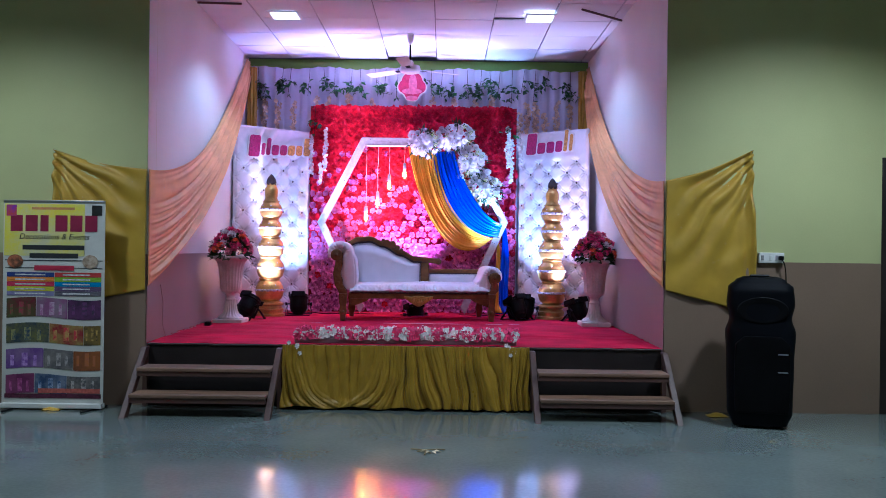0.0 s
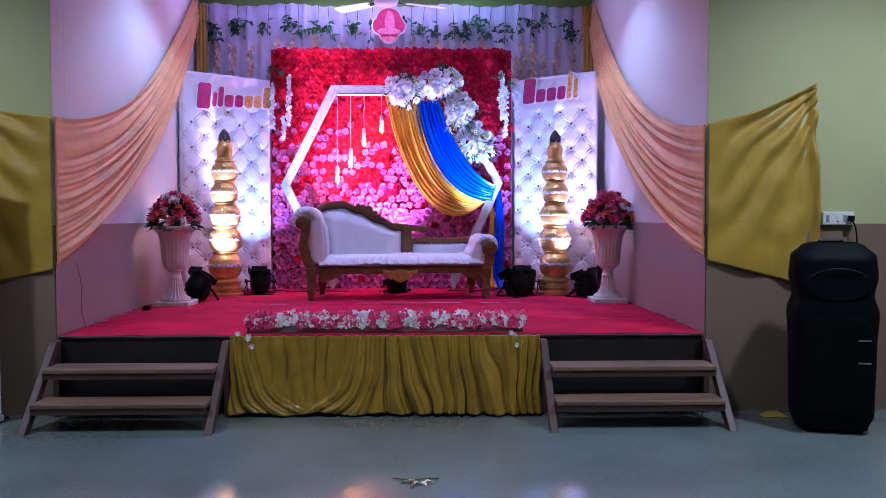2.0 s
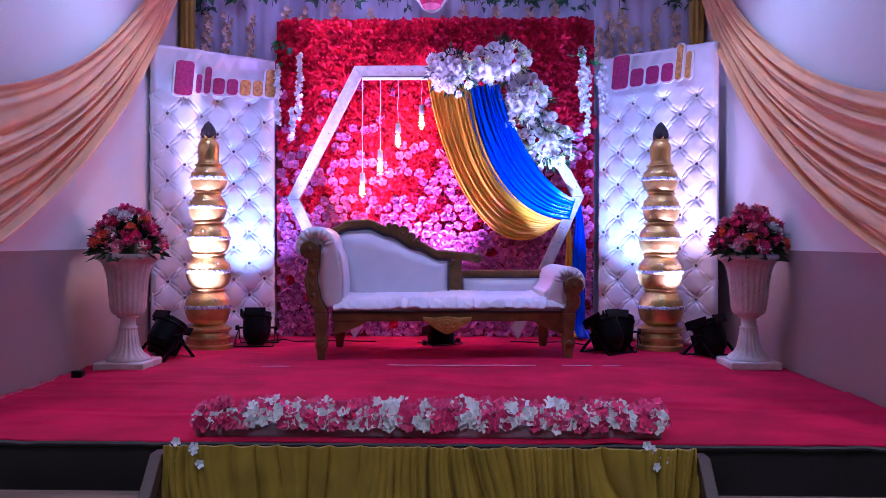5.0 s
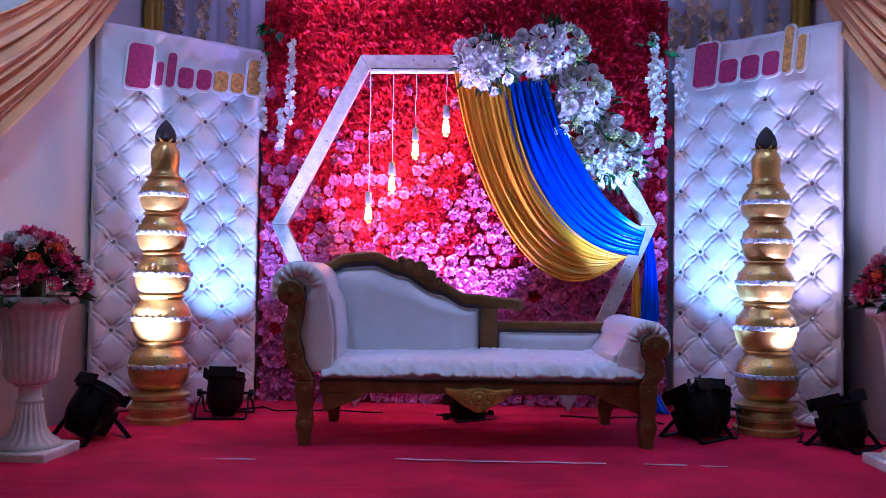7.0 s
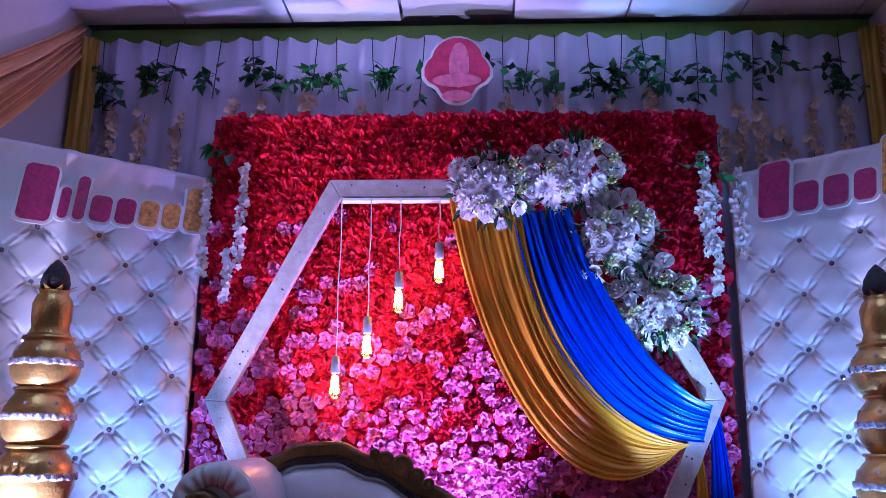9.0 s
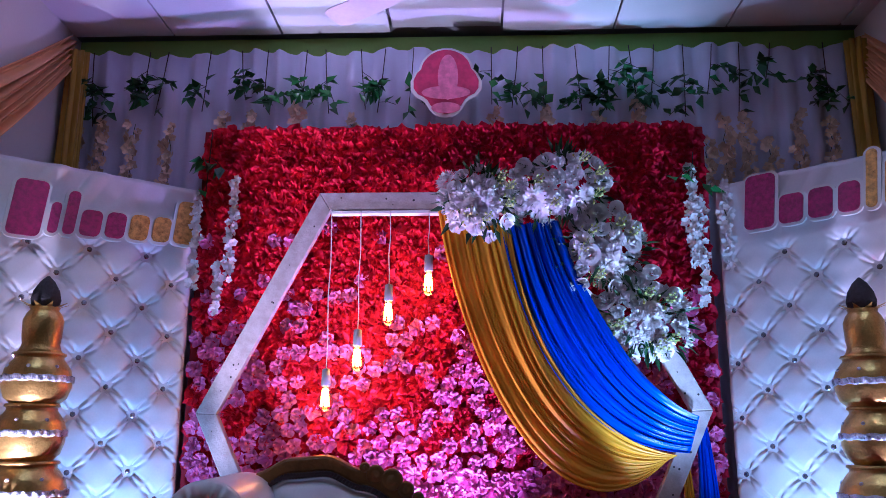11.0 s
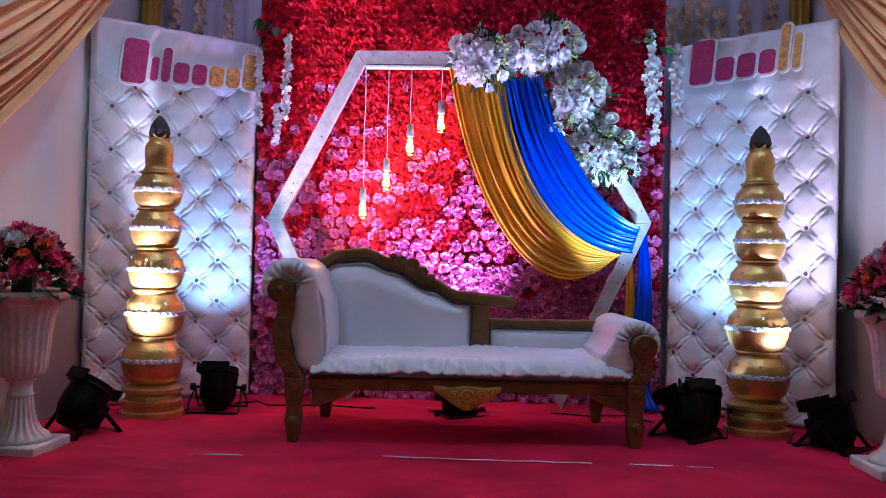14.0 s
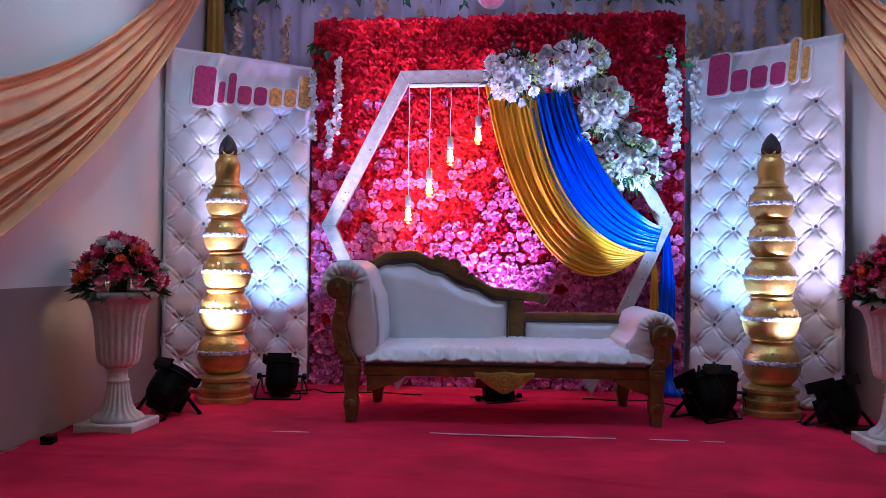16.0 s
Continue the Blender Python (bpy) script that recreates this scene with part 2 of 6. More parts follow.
def tube(bm, pts, r, n=8):
    """A round tube along points."""
    pts = [Vector(p) for p in pts]
    rings = []
    for i, p in enumerate(pts):
        d = (pts[min(i + 1, len(pts) - 1)] - pts[max(i - 1, 0)]).normalized()
        side = d.cross(Vector((0.31, 0.2, 0.93))).normalized()
        up = side.cross(d)
        k = r(i / (len(pts) - 1)) if callable(r) else r
        rings.append([bm.verts.new(p + k * (math.cos(2 * math.pi * j / n) * side + math.sin(2 * math.pi * j / n) * up)) for j in range(n)])
    for a, b in zip(rings, rings[1:]):
        for j in range(n):
            bm.faces.new((a[j], a[(j + 1) % n], b[(j + 1) % n], b[j]))
    bm.faces.new(rings[0][::-1])
    bm.faces.new(rings[-1])
    return bm


def bez(p, t):
    a, b, c, d = p
    k = 1 - t
    return tuple(k ** 3 * a[i] + 3 * k * k * t * b[i] + 3 * k * t * t * c[i] + t ** 3 * d[i] for i in range(len(a)))


def curve_at(keys, x):
    """Smooth interpolation through a few (x, value) keys."""
    for (x0, a), (x1, b) in zip(keys, keys[1:]):
        if x <= x1:
            t = min(1, max(0, (x - x0) / (x1 - x0)))
            return a + (b - a) * (t * t * (3 - 2 * t))
    return keys[-1][1]


# ---- the hall and the recess ----
def structure(name, bm, material, label, **kw):
    return tagged(part(name, bm, material, None, label, **kw), "", name.split("_")[0], kind="structure")


HX0, HX1, HY0, T = -5.2, 5.2, -3.0, 0.2
structure("floor", boxed((HX0 - T, HY0 - T, -0.15), (HX1 + T, BACK_Y + T, 0)), M_FLOOR, "polished grey-green stone floor of the hall")
structure("wall_front_left", boxed((HX0, WALL_Y, WAINSCOT), (LEFT_X - 0.004, WALL_Y + T, CEIL)), M_HALL, "pale yellow-green painted hall wall")
structure("wainscot_front_left", boxed((HX0, WALL_Y - 0.003, 0), (LEFT_X - 0.004, WALL_Y + T, WAINSCOT)), M_TAUPE, "taupe painted lower wall of the hall")
DOOR_X0, DOOR_X1, DOOR_Z = 3.53, 4.45, 2.07
structure("wall_front_right", boxed((RIGHT_X + 0.004, WALL_Y, WAINSCOT), (DOOR_X0, WALL_Y + T, CEIL)), M_HALL, "pale yellow-green painted hall wall")
structure("wainscot_front_right", boxed((RIGHT_X + 0.004, WALL_Y - 0.003, 0), (DOOR_X0, WALL_Y + T, WAINSCOT)), M_TAUPE, "taupe painted lower wall of the hall")
structure("wall_over_door", boxed((DOOR_X0, WALL_Y, DOOR_Z), (DOOR_X1, WALL_Y + T, CEIL)), M_HALL, "pale yellow-green painted wall over the door")
structure("wall_beside_door", boxed((DOOR_X1, WALL_Y, 0), (HX1, WALL_Y + T, CEIL)), M_HALL, "pale yellow-green painted hall wall beside the door")
structure("wall_south", boxed((HX0, HY0 - T, 0), (HX1, HY0, CEIL)), M_HALL, "pale yellow-green painted hall wall")
structure("wall_west", boxed((HX0 - T, HY0 - T, 0), (HX0, WALL_Y + T, CEIL)), M_HALL, "pale yellow-green painted hall wall")
structure("wall_east", boxed((HX1, HY0 - T, 0), (HX1 + T, WALL_Y + T, CEIL)), M_HALL, "pale yellow-green painted hall wall")


def slab(pts, z0, z1):
    bm = bmesh.new()
    a = [bm.verts.new((x, y, z0)) for x, y in pts]
    b = [bm.verts.new((x, y, z1)) for x, y in pts]
    bm.faces.new(a[::-1])
    bm.faces.new(b)
    for i in range(len(a)):
        j = (i + 1) % len(a)
        bm.faces.new((a[i], a[j], b[j], b[i]))
    return bm


LEFT_PLAN = [(LEFT_X, WALL_Y + 0.001), (LEFT_BACK_X, BACK_Y), (LEFT_BACK_X - T, BACK_Y), (LEFT_X - T, WALL_Y + T)]
RIGHT_PLAN = [(RIGHT_X, WALL_Y + 0.001), (RIGHT_X + T, WALL_Y + T), (RIGHT_X + T, BACK_Y), (RIGHT_X, BACK_Y)]
structure("wall_recess_left", slab(LEFT_PLAN, WAINSCOT, CEIL), M_SIDE, "cream painted side wall of the stage recess")
structure("wall_recess_right", slab(RIGHT_PLAN, WAINSCOT, CEIL), M_SIDE, "cream painted side wall of the stage recess")
structure("wainscot_recess_left", slab([(x + 0.003 * (i < 2), y) for i, (x, y) in enumerate(LEFT_PLAN)], 0, WAINSCOT), M_SIDEWAIN, "taupe painted lower side wall of the recess, coloured pinker as under stage light")
structure("wainscot_recess_right", slab([(x - 0.003 * (i in (0, 3)), y) for i, (x, y) in enumerate(RIGHT_PLAN)], 0, WAINSCOT), M_SIDEWAIN, "taupe painted lower side wall of the recess, coloured pinker as under stage light")
structure("wall_recess_back", boxed((LEFT_BACK_X - T, BACK_Y, 0), (RIGHT_X + T, BACK_Y + T, CEIL)), M_GREEN, "green painted back wall of the stage recess")

# ceiling of square lay-in tiles, all in one mesh
bm = bmesh.new()
rnd = random.Random(5)
for i in range(-8, 9):
    for j in range(-22, 1):
        x0, y1 = -0.71 + 0.6 * i, BACK_Y - 0.05 + 0.6 * j
        dz = rnd.uniform(0, 0.004)
        if (i, j) in ((0, 0), (2, -3), (-2, -4)):
            dz = 0.03
        if x0 + 0.6 < HX0 or x0 > HX1:
            continue
        box(bm, (x0 + 0.006, y1 - 0.594, CEIL + dz), (x0 + 0.594, y1 - 0.006, CEIL + dz + 0.015))
structure("ceiling", bm, M_CEIL, "white square lay-in ceiling tiles, a few of them askew")
structure("ceiling_grid", boxed((HX0 - T, HY0 - T, CEIL + 0.05), (HX1 + T, BACK_Y + T, CEIL + 0.2)), M_GRID, "grey grid and slab above the ceiling tiles")

# door at the end of the hall wall
door = structure("door_1", boxed((DOOR_X0 + 0.06, WALL_Y + 0.06, 0.01), (DOOR_X1 - 0.06, WALL_Y + 0.10, DOOR_Z - 0.06)), mat("dark_door_wood", (0.05, 0.03, 0.02), 0.45, vary=0.3, stretch=(3, 3, 0.4)), "dark brown wooden door in a dark frame")
for lo, hi in (((DOOR_X0 + 0.001, WALL_Y - 0.01, 0), (DOOR_X0 + 0.06, WALL_Y + 0.12, DOOR_Z - 0.001)), ((DOOR_X1 - 0.06, WALL_Y - 0.01, 0), (DOOR_X1 - 0.001, WALL_Y + 0.12, DOOR_Z - 0.001)), ((DOOR_X0 + 0.06, WALL_Y - 0.01, DOOR_Z - 0.06), (DOOR_X1 - 0.06, WALL_Y + 0.12, DOOR_Z - 0.001))):
    part("door_frame", boxed(lo, hi), M_DARKWOOD, door, bevel=0.004)
part("handle", tube(bmesh.new(), [(DOOR_X0 + 0.13, WALL_Y + 0.06, 1.0), (DOOR_X0 + 0.13, WALL_Y + 0.01, 1.0), (DOOR_X0 + 0.24, WALL_Y + 0.01, 1.0)], 0.009), M_STEEL, door, "steel lever handle")

# ---- the stage ----
stage = thing("stage", "low stage platform with dark brown front boards", "stage", (-0.3, 8.4, 0), kind="structure")
part("platform", slab([(LEFT_X + 0.01, WALL_Y + 0.02), (RIGHT_X - 0.01, WALL_Y + 0.02), (RIGHT_X - 0.01, BACK_Y - 0.004), (LEFT_BACK_X + 0.01, BACK_Y - 0.004)], 0.001, STAGE - 0.012), M_DARKWOOD, stage)
part("front_board", boxed((LEFT_X + 0.02, WALL_Y + 0.002, 0.02), (RIGHT_X - 0.02, WALL_Y + 0.018, STAGE - 0.014)), M_DARKWOOD, stage, bevel=0.003)
part("edge_trim", tube(bmesh.new(), [(LEFT_X + 0.02 + (RIGHT_X - LEFT_X - 0.04) * i / 120, WALL_Y - 0.004 + 0.006 * noise.noise((i * 0.4, 0, 0)), STAGE - 0.004 + 0.006 * noise.noise((i * 0.35, 3, 0))) for i in range(121)], 0.010, 6), M_ROPE, stage, "dark ragged edge of the carpet underlay")


def carpet_at(u, v):
    y = WALL_Y + 0.005 + v * (BACK_Y - WALL_Y - 0.02)
    xl = LEFT_X + (LEFT_BACK_X - LEFT_X) * v + 0.012
    x = xl + u * (RIGHT_X - 0.012 - xl)
    z = STAGE + 0.004 * noise.noise((x * 1.2, y * 3.0, 0.3)) + 0.002 * noise.noise((x * 5, y * 9, 4.0))
    ruck = 1 - abs(noise.noise((x * 0.9 + 0.4 * y, y * 3.2, 7.0))) * 9
    z += 0.016 * max(0.0, ruck) * (0.5 + 0.5 * noise.noise((x * 1.5, y * 1.5, 2.0)))
    # overlapped seam and two long creases
    z += 0.004 / (1 + math.exp((y - 8.475 - 0.008 * math.sin(5 * x)) / 0.006))
    for cy, x0, x1, h in ((7.32, -0.7, 1.5, 0.013), (7.05, -2.0, -0.2, 0.010), (8.05, -1.5, 0.3, 0.007)):
        on = min(1, max(0, (x - x0) / 0.3)) * min(1, max(0, (x1 - x) / 0.3))
        z += h * on * math.exp(-((y - cy - 0.06 * math.sin(2.1 * x + cy) - 0.02 * math.sin(9 * x)) / 0.022) ** 2)
    edge = 0.012 * noise.noise((x * 7, 1.0, 8.0)) if v == 0 else 0
    return (x, y + edge, z)


tagged(part("stage_carpet", sheet(bmesh.new(), carpet_at, 200, 260), M_CARPET, None, "crimson felt carpet laid over the stage, slightly rucked", smooth=True, solid=0.008), "", "carpet")


# ---- steps to the stage ----
def stage_steps(x0, x1):
    ob = thing("stage_steps", "brown painted steel steps with worn board treads against the stage", "steps", ((x0 + x1) / 2, 6.4, 0), "steps beside the skirt")
    for x in (x0, x1 - 0.045):
        bm = bmesh.new()
        a = [bm.verts.new(p) for p in ((x, 6.06, 0), (x, 6.14, 0), (x, 6.59, STAGE - 0.02), (x, 6.51, STAGE - 0.02))]
        b = [bm.verts.new((v.co.x + 0.045, v.co.y, v.co.z)) for v in a]
        bm.faces.new(a), bm.faces.new(b[::-1])
        for i in range(4):
            bm.faces.new((a[i], b[i], b[(i + 1) % 4], a[(i + 1) % 4]))
        part("stringer", bm, M_STEP, ob, bevel=0.004)
        part("leg", boxed((x + 0.004, 6.535, 0), (x + 0.041, 6.575, STAGE - 0.05)), M_STEP, ob, bevel=0.003)
    for y, z in ((6.185, 0.170), (6.345, 0.347)):
        tread = part("tread", boxed((x0 + 0.047, y - 0.06, z - 0.028), (x1 - 0.047, y + 0.16, z)), M_TREAD, ob, "worn brown board", bevel=0.006)
        part("front_rail", boxed((x0 + 0.046, y - 0.05, z - 0.065), (x1 - 0.046, y - 0.03, z - 0.029)), M_STEP, tread, bevel=0.003)
    return ob


stage_steps(-2.39, -1.27)
stage_steps(0.70, 1.80)

# ---- gold skirt before the stage ----
SK0, SK1 = -1.265, 0.695


def crease(k):
    """A wave with round ridges and sharp valleys."""
    return 1 - 2 * abs(math.sin(k)) ** 0.8


def skirt_at(u, v):
    x = SK0 + u * (SK1 - SK0)
    z = STAGE + 0.012 - v * (STAGE - 0.010)
    f = 0.010 * noise.noise((x * 6, v * 2.2, 2.0)) + 0.006 * noise.noise((x * 26, v * 4, 5.0))
    if x < -0.30:
        k = (x + 0.80) / 0.47
        bowl = max(0.0, 1 - k * k)
        # catenary folds between two pinned points
        q = abs(k) + 0.55 * v * v * (1.15 - abs(k))
        near = min(1.0, max(0.0, (q - 0.50) / 0.3))
        f += -0.007 * crease(q * 52 + 2.0 * noise.noise((x * 6, v * 2, 4))) * near
        f += -0.017 * crease(q * 22 + 0.7 * noise.noise((x * 3, v * 1.5, 0)) + (0.7 if k < 0 else 0.0)) * near * (0.45 + 0.55 * v)
        f += -0.018 * crease(x * 34 + 2.5 * noise.noise((x * 5, v * 0.7, 3))) * (1 - near) * (1 - 0.7 * v)
        f += 0.008 * math.exp(-((v - 0.93) / 0.05) ** 2) * bowl + 0.007 * noise.noise((x * 40, v * 5, 1.0))
        z += 0.010 * math.sin(7 * k) * v
    else:
        w = x * 34 + 6.5 * noise.noise((x * 2.6, 0.35 * v, 6)) + 0.7 * v * math.sin(11 * x)
        f += -0.006 * crease(3.7 * w + 2 * v) - (0.034 + 0.020 * noise.noise((x * 4, 0, 9))) * crease(w) * (0.45 + 0.55 * v) - 0.010 * crease(2.3 * w + 1) * v
        z += -0.02 * v * max(0, x - 0.1) * (1 - max(0, x - 0.45) * 4)
    f += 0.03 * math.exp(-((x + 0.285) / 0.015) ** 2) * -v
    return (x + 0.010 * math.sin(9 * v + x * 8) * v, 6.520 - f - 0.03 * v, max(0.006, z))


skirt = thing("stage_skirt", "mustard gold velvet cloth pleated over the stage front", "stage skirt", (-0.28, 6.53, 0))
CUT = (-0.285 - SK0) / (SK1 - SK0)
part("swagged_cloth", sheet(bmesh.new(), lambda u, v: skirt_at(u * CUT, v), 260, 100), M_GOLDCLOTH, skirt, "gold velvet in sagging folds", smooth=True, solid=0.006)
part("pleated_cloth", sheet(bmesh.new(), lambda u, v: skirt_at(CUT + u * (1 - CUT), v), 260, 70), M_GOLDCLOTH, skirt, "gold velvet in upright pleats", smooth=True, solid=0.006)


# ---- tufted panels ----
def tufted_panel(at, turn, width, height, first):
    """Stands with its foot's middle at at; its face looks along -y before the turn."""
    ob = thing("tufted_panel", "white leatherette panel, diamond tufted with crystal buttons", "panel", (0, 0, 0), "tufted panels")
    px, pz = 0.256, 0.246
    z_ref = height - 0.371
    buttons = []
    for r in range(16):
        z = z_ref - r * pz / 2
        if z < 0.05:
            break
        for c in range(6):
            x = -width / 2 + first + c * px + (0 if r % 2 else px / 2)
            if 0.03 - width / 2 < x < width / 2 - 0.03:
                buttons.append((x, z))

    def face(u, v):
        x = (u - 0.5) * width
        z = v * height
        a = (x + width / 2 - first) / px
        b = (z - z_ref + pz / 2) / pz
        s, t = a + b, a - b
        ds, dt = abs(s - round(s)), abs(t - round(t))
        d = math.hypot(ds, dt)
        on = min(1, max(0, (z_ref + 0.07 - z) / 0.07))
        puff = 0.046 * (1 - math.exp(-(d / 0.19) ** 1.2)) - 0.046
        for p, q in ((ds, dt), (dt, ds)):
            lens = 0.085 * math.sin(math.pi * q)
            fade = max(0.0, 1 - q * 1.95)
            puff -= 0.029 * fade * math.exp(-((p - lens) / 0.038) ** 2)
            puff += 0.018 * fade * math.exp(-(p / 0.05) ** 2) * min(1, q / 0.15)
            puff -= 0.006 * (0.25 + 0.75 * fade) * math.exp(-(p / 0.05) ** 2)
        puff *= on
        if z > z_ref - 0.02:
            k = min(1, (z - z_ref + 0.02) / 0.3)
            puff += 0.012 * k * noise.noise((x * 8 + z * 5, z * 2.5, 1.0)) + 0.016 * k * max(0, math.sin(x * 34 - z * 20)) * math.exp(-((x + 0.08) / 0.22) ** 2)
        e = min(x + width / 2, width / 2 - x, z, height - z)
        round_off = 0.03 * max(0, 1 - e / 0.03) ** 2
        return (x, -0.045 - puff + round_off + 0.003 * noise.noise((x * 14, z * 14, 5)), z)

    skin = part("upholstery", sheet(bmesh.new(), face, 170, 380), M_LEATHER, ob, smooth=True)
    part("back_board", boxed((-width / 2 + 0.002, -0.018, 0), (width / 2 - 0.002, 0.02, height - 0.002)), M_LEATHER, ob, bevel=0.008)
    button = None
    for x, z in buttons:
        if button is None:
            bm = bmesh.new()
            lathe(bm, [(0.004, -0.006), (0.0155, -0.002), (0.014, 0.005), (0.006, 0.010)], 8)
            bmesh.ops.transform(bm, matrix=Matrix.Rotation(radians(90), 4, "X"), verts=bm.verts)
            bmesh.ops.translate(bm, vec=(x, -0.012, z), verts=bm.verts)
            button = part("button", bm, M_CRYSTAL, ob, "crystal button")
            bx, bz = x, z
        else:
            o = button.copy()
            scene.collection.objects.link(o)
            o.location = (x - bx, 0, z - bz)
            o.name = "button"
    ob.matrix_basis = Matrix.Translation(at) @ Matrix.Rotation(turn, 4, "Z")
    return ob


PANEL_L = ((-2.385, 9.36), (-1.625, 9.98))
PANEL_R = ((0.893, 9.990), (1.63, 9.36))
PANELS = []
for (xa, ya), (xb, yb), first in ((*PANEL_L, 0.118), (*PANEL_R, -0.080)):
    turn = math.atan2(yb - ya, xb - xa)
    off = Vector((-math.sin(turn), math.cos(turn))) * 0.05
    PANELS.append(tufted_panel(((xa + xb) / 2 + off.x, (ya + yb) / 2 + off.y, STAGE + 0.006), turn, math.hypot(xb - xa, yb - ya), 2.185, first))


# ---- flower wall ----
def rosette(bm, at, r, spin, rnd, rings=3, petals=7, lift=0.5, tilt=(0, 0)):
    """Ruffled petals in rings round a middle; the flower looks along -y."""
    m = Matrix.Translation(at) @ Euler((tilt[0], 0, tilt[1])).to_matrix().to_4x4()
    for k in range(rings):
        r0, r1 = r * (0.12 + 0.20 * k), r * (0.42 + 0.58 * (k + 1) / rings)
        y0, y1 = -r * lift * 0.15, -r * lift * (1.25 - 0.95 * k / max(1, rings - 1))
        n = petals + k
        for i in range(n):
            a = spin + k * 0.5 + 2 * math.pi * i / n
            w = 1.15 * math.pi / n
            h = rnd.uniform(-0.15, 0.15) * r
            p = [(r0, a, y0), (r1 * 0.78, a - w * 0.95, y1 * 0.75 + h), (r1 * rnd.uniform(0.92, 1.08), a - w * 0.35, y1 + h), (r1, a + w * 0.45, y1 * 0.9 - h), (r1 * 0.74, a + w, y1 * 0.7 - h)]
            v = [bm.verts.new(m @ Vector((q * math.cos(b), y, q * math.sin(b)))) for q, b, y in p]
            bm.faces.new((v[0], v[1], v[2]))
            bm.faces.new((v[0], v[2], v[3]))
            bm.faces.new((v[0], v[3], v[4]))
    tip = bm.verts.new(m @ Vector((0.05 * r, -r * lift * 0.95, 0)))
    ring = [bm.verts.new(m @ Vector((0.26 * r * math.cos(spin + a * 1.047), -r * lift * (0.45 + 0.35 * (a % 2)), 0.26 * r * math.sin(spin + a * 1.047)))) for a in range(6)]
    for a in range(6):
        bm.faces.new((tip, ring[a], ring[(a + 1) % 6]))
    return bm


def frill(bm, at, r, rnd, bands, n, lift, wild, tilt=(0, 0, 0)):
    """A gathered fabric flower: ruffled bands round a sunk middle; it looks along -y."""
    m = Matrix.Translation(at) @ Euler(tilt).to_matrix().to_4x4()
    for k in range(bands):
        q = (k + 1) / bands
        r0, r1 = r * (0.06 + 0.34 * k / bands), r * (0.30 + 0.70 * q)
        y1 = -r * lift * (1.15 - 0.55 * q)
        ph, w = rnd.random() * 6.28, rnd.choice((4, 5, 6))
        low, high = [], []
        for i in range(n):
            a = 2 * math.pi * i / n + ph
            wave = wild * math.sin(w * a + ph) + 0.6 * wild * rnd.uniform(-1, 1)
            low.append(bm.verts.new(m @ Vector((r0 * math.cos(a), -r * 0.10 * k, r0 * math.sin(a)))))
            rr = r1 * (1 + 0.5 * wild * rnd.uniform(-1, 1) - 0.18 * wild * math.sin(w * a + ph))
            high.append(bm.verts.new(m @ Vector((rr * math.cos(a + 0.25 * wave), y1 * (1 + 1.1 * wave), rr * math.sin(a + 0.25 * wave)))))
        for i in range(n):
            j = (i + 1) % n
            bm.faces.new((low[i], high[i], high[j]))
            bm.faces.new((low[i], high[j], low[j]))
    return bm


def pleated(bm, at, r, rnd, tilt=(0, 0, 0)):
    """A round flower of pleated cloth: a crimped collar, a raised crimped ring and a pinched slot in the middle."""
    m = Matrix.Translation(at) @ Euler(tilt).to_matrix().to_4x4()
    for r0, r1, y0, y1, n, amp in ((0.30, 1.0, -0.10, -0.32, 19, 0.30), (0.22, 0.78, -0.08, -0.56, 15, 0.48), (0.08, 0.42, 0.0, -0.55, 9, 0.45)):
        low, high = [], []
        for i in range(n):
            a = 2 * math.pi * i / n
            e = amp * rnd.uniform(-1.2, 1.2)
            q = r * r1 * (1 + rnd.uniform(-0.20, 0.12))
            low.append(bm.verts.new(m @ Vector((r * r0 * math.cos(a) * (1.5 if r0 < 0.2 else 1), r * y0, r * r0 * math.sin(a) * (0.6 if r0 < 0.2 else 1)))))
            high.append(bm.verts.new(m @ Vector((q * math.cos(a), r * (y1 + e), q * math.sin(a)))))
        for i in range(n):
            j = (i + 1) % n
            bm.faces.new((low[i], high[i], high[j]))
            bm.faces.new((low[i], high[j], low[j]))
    return bm


BX0, BX1, BZ1, BOARD_Y = -1.645, 0.885, 3.02, 10.06
flower_wall = thing("flower_wall", "backdrop board covered with red and pink fabric roses", "flower wall", ((BX0 + BX1) / 2, BOARD_Y + 0.03, STAGE))
M_REDBOARD = mat("dark_red_board", (0.30, 0.006, 0.020), 0.8)
for x0, x1 in ((BX0, -0.385), (-0.377, BX1)):
    part("backing_board", boxed((x0, BOARD_Y, STAGE + 0.006), (x1, BOARD_Y + 0.045, BZ1)), M_REDBOARD, flower_wall)
rnd = random.Random(11)
left_reds, right_reds, pinks = bmesh.new(), bmesh.new(), bmesh.new()
piece_spots = []
dx, dz = 0.079, 0.070
z, row = STAGE + 0.045, 0
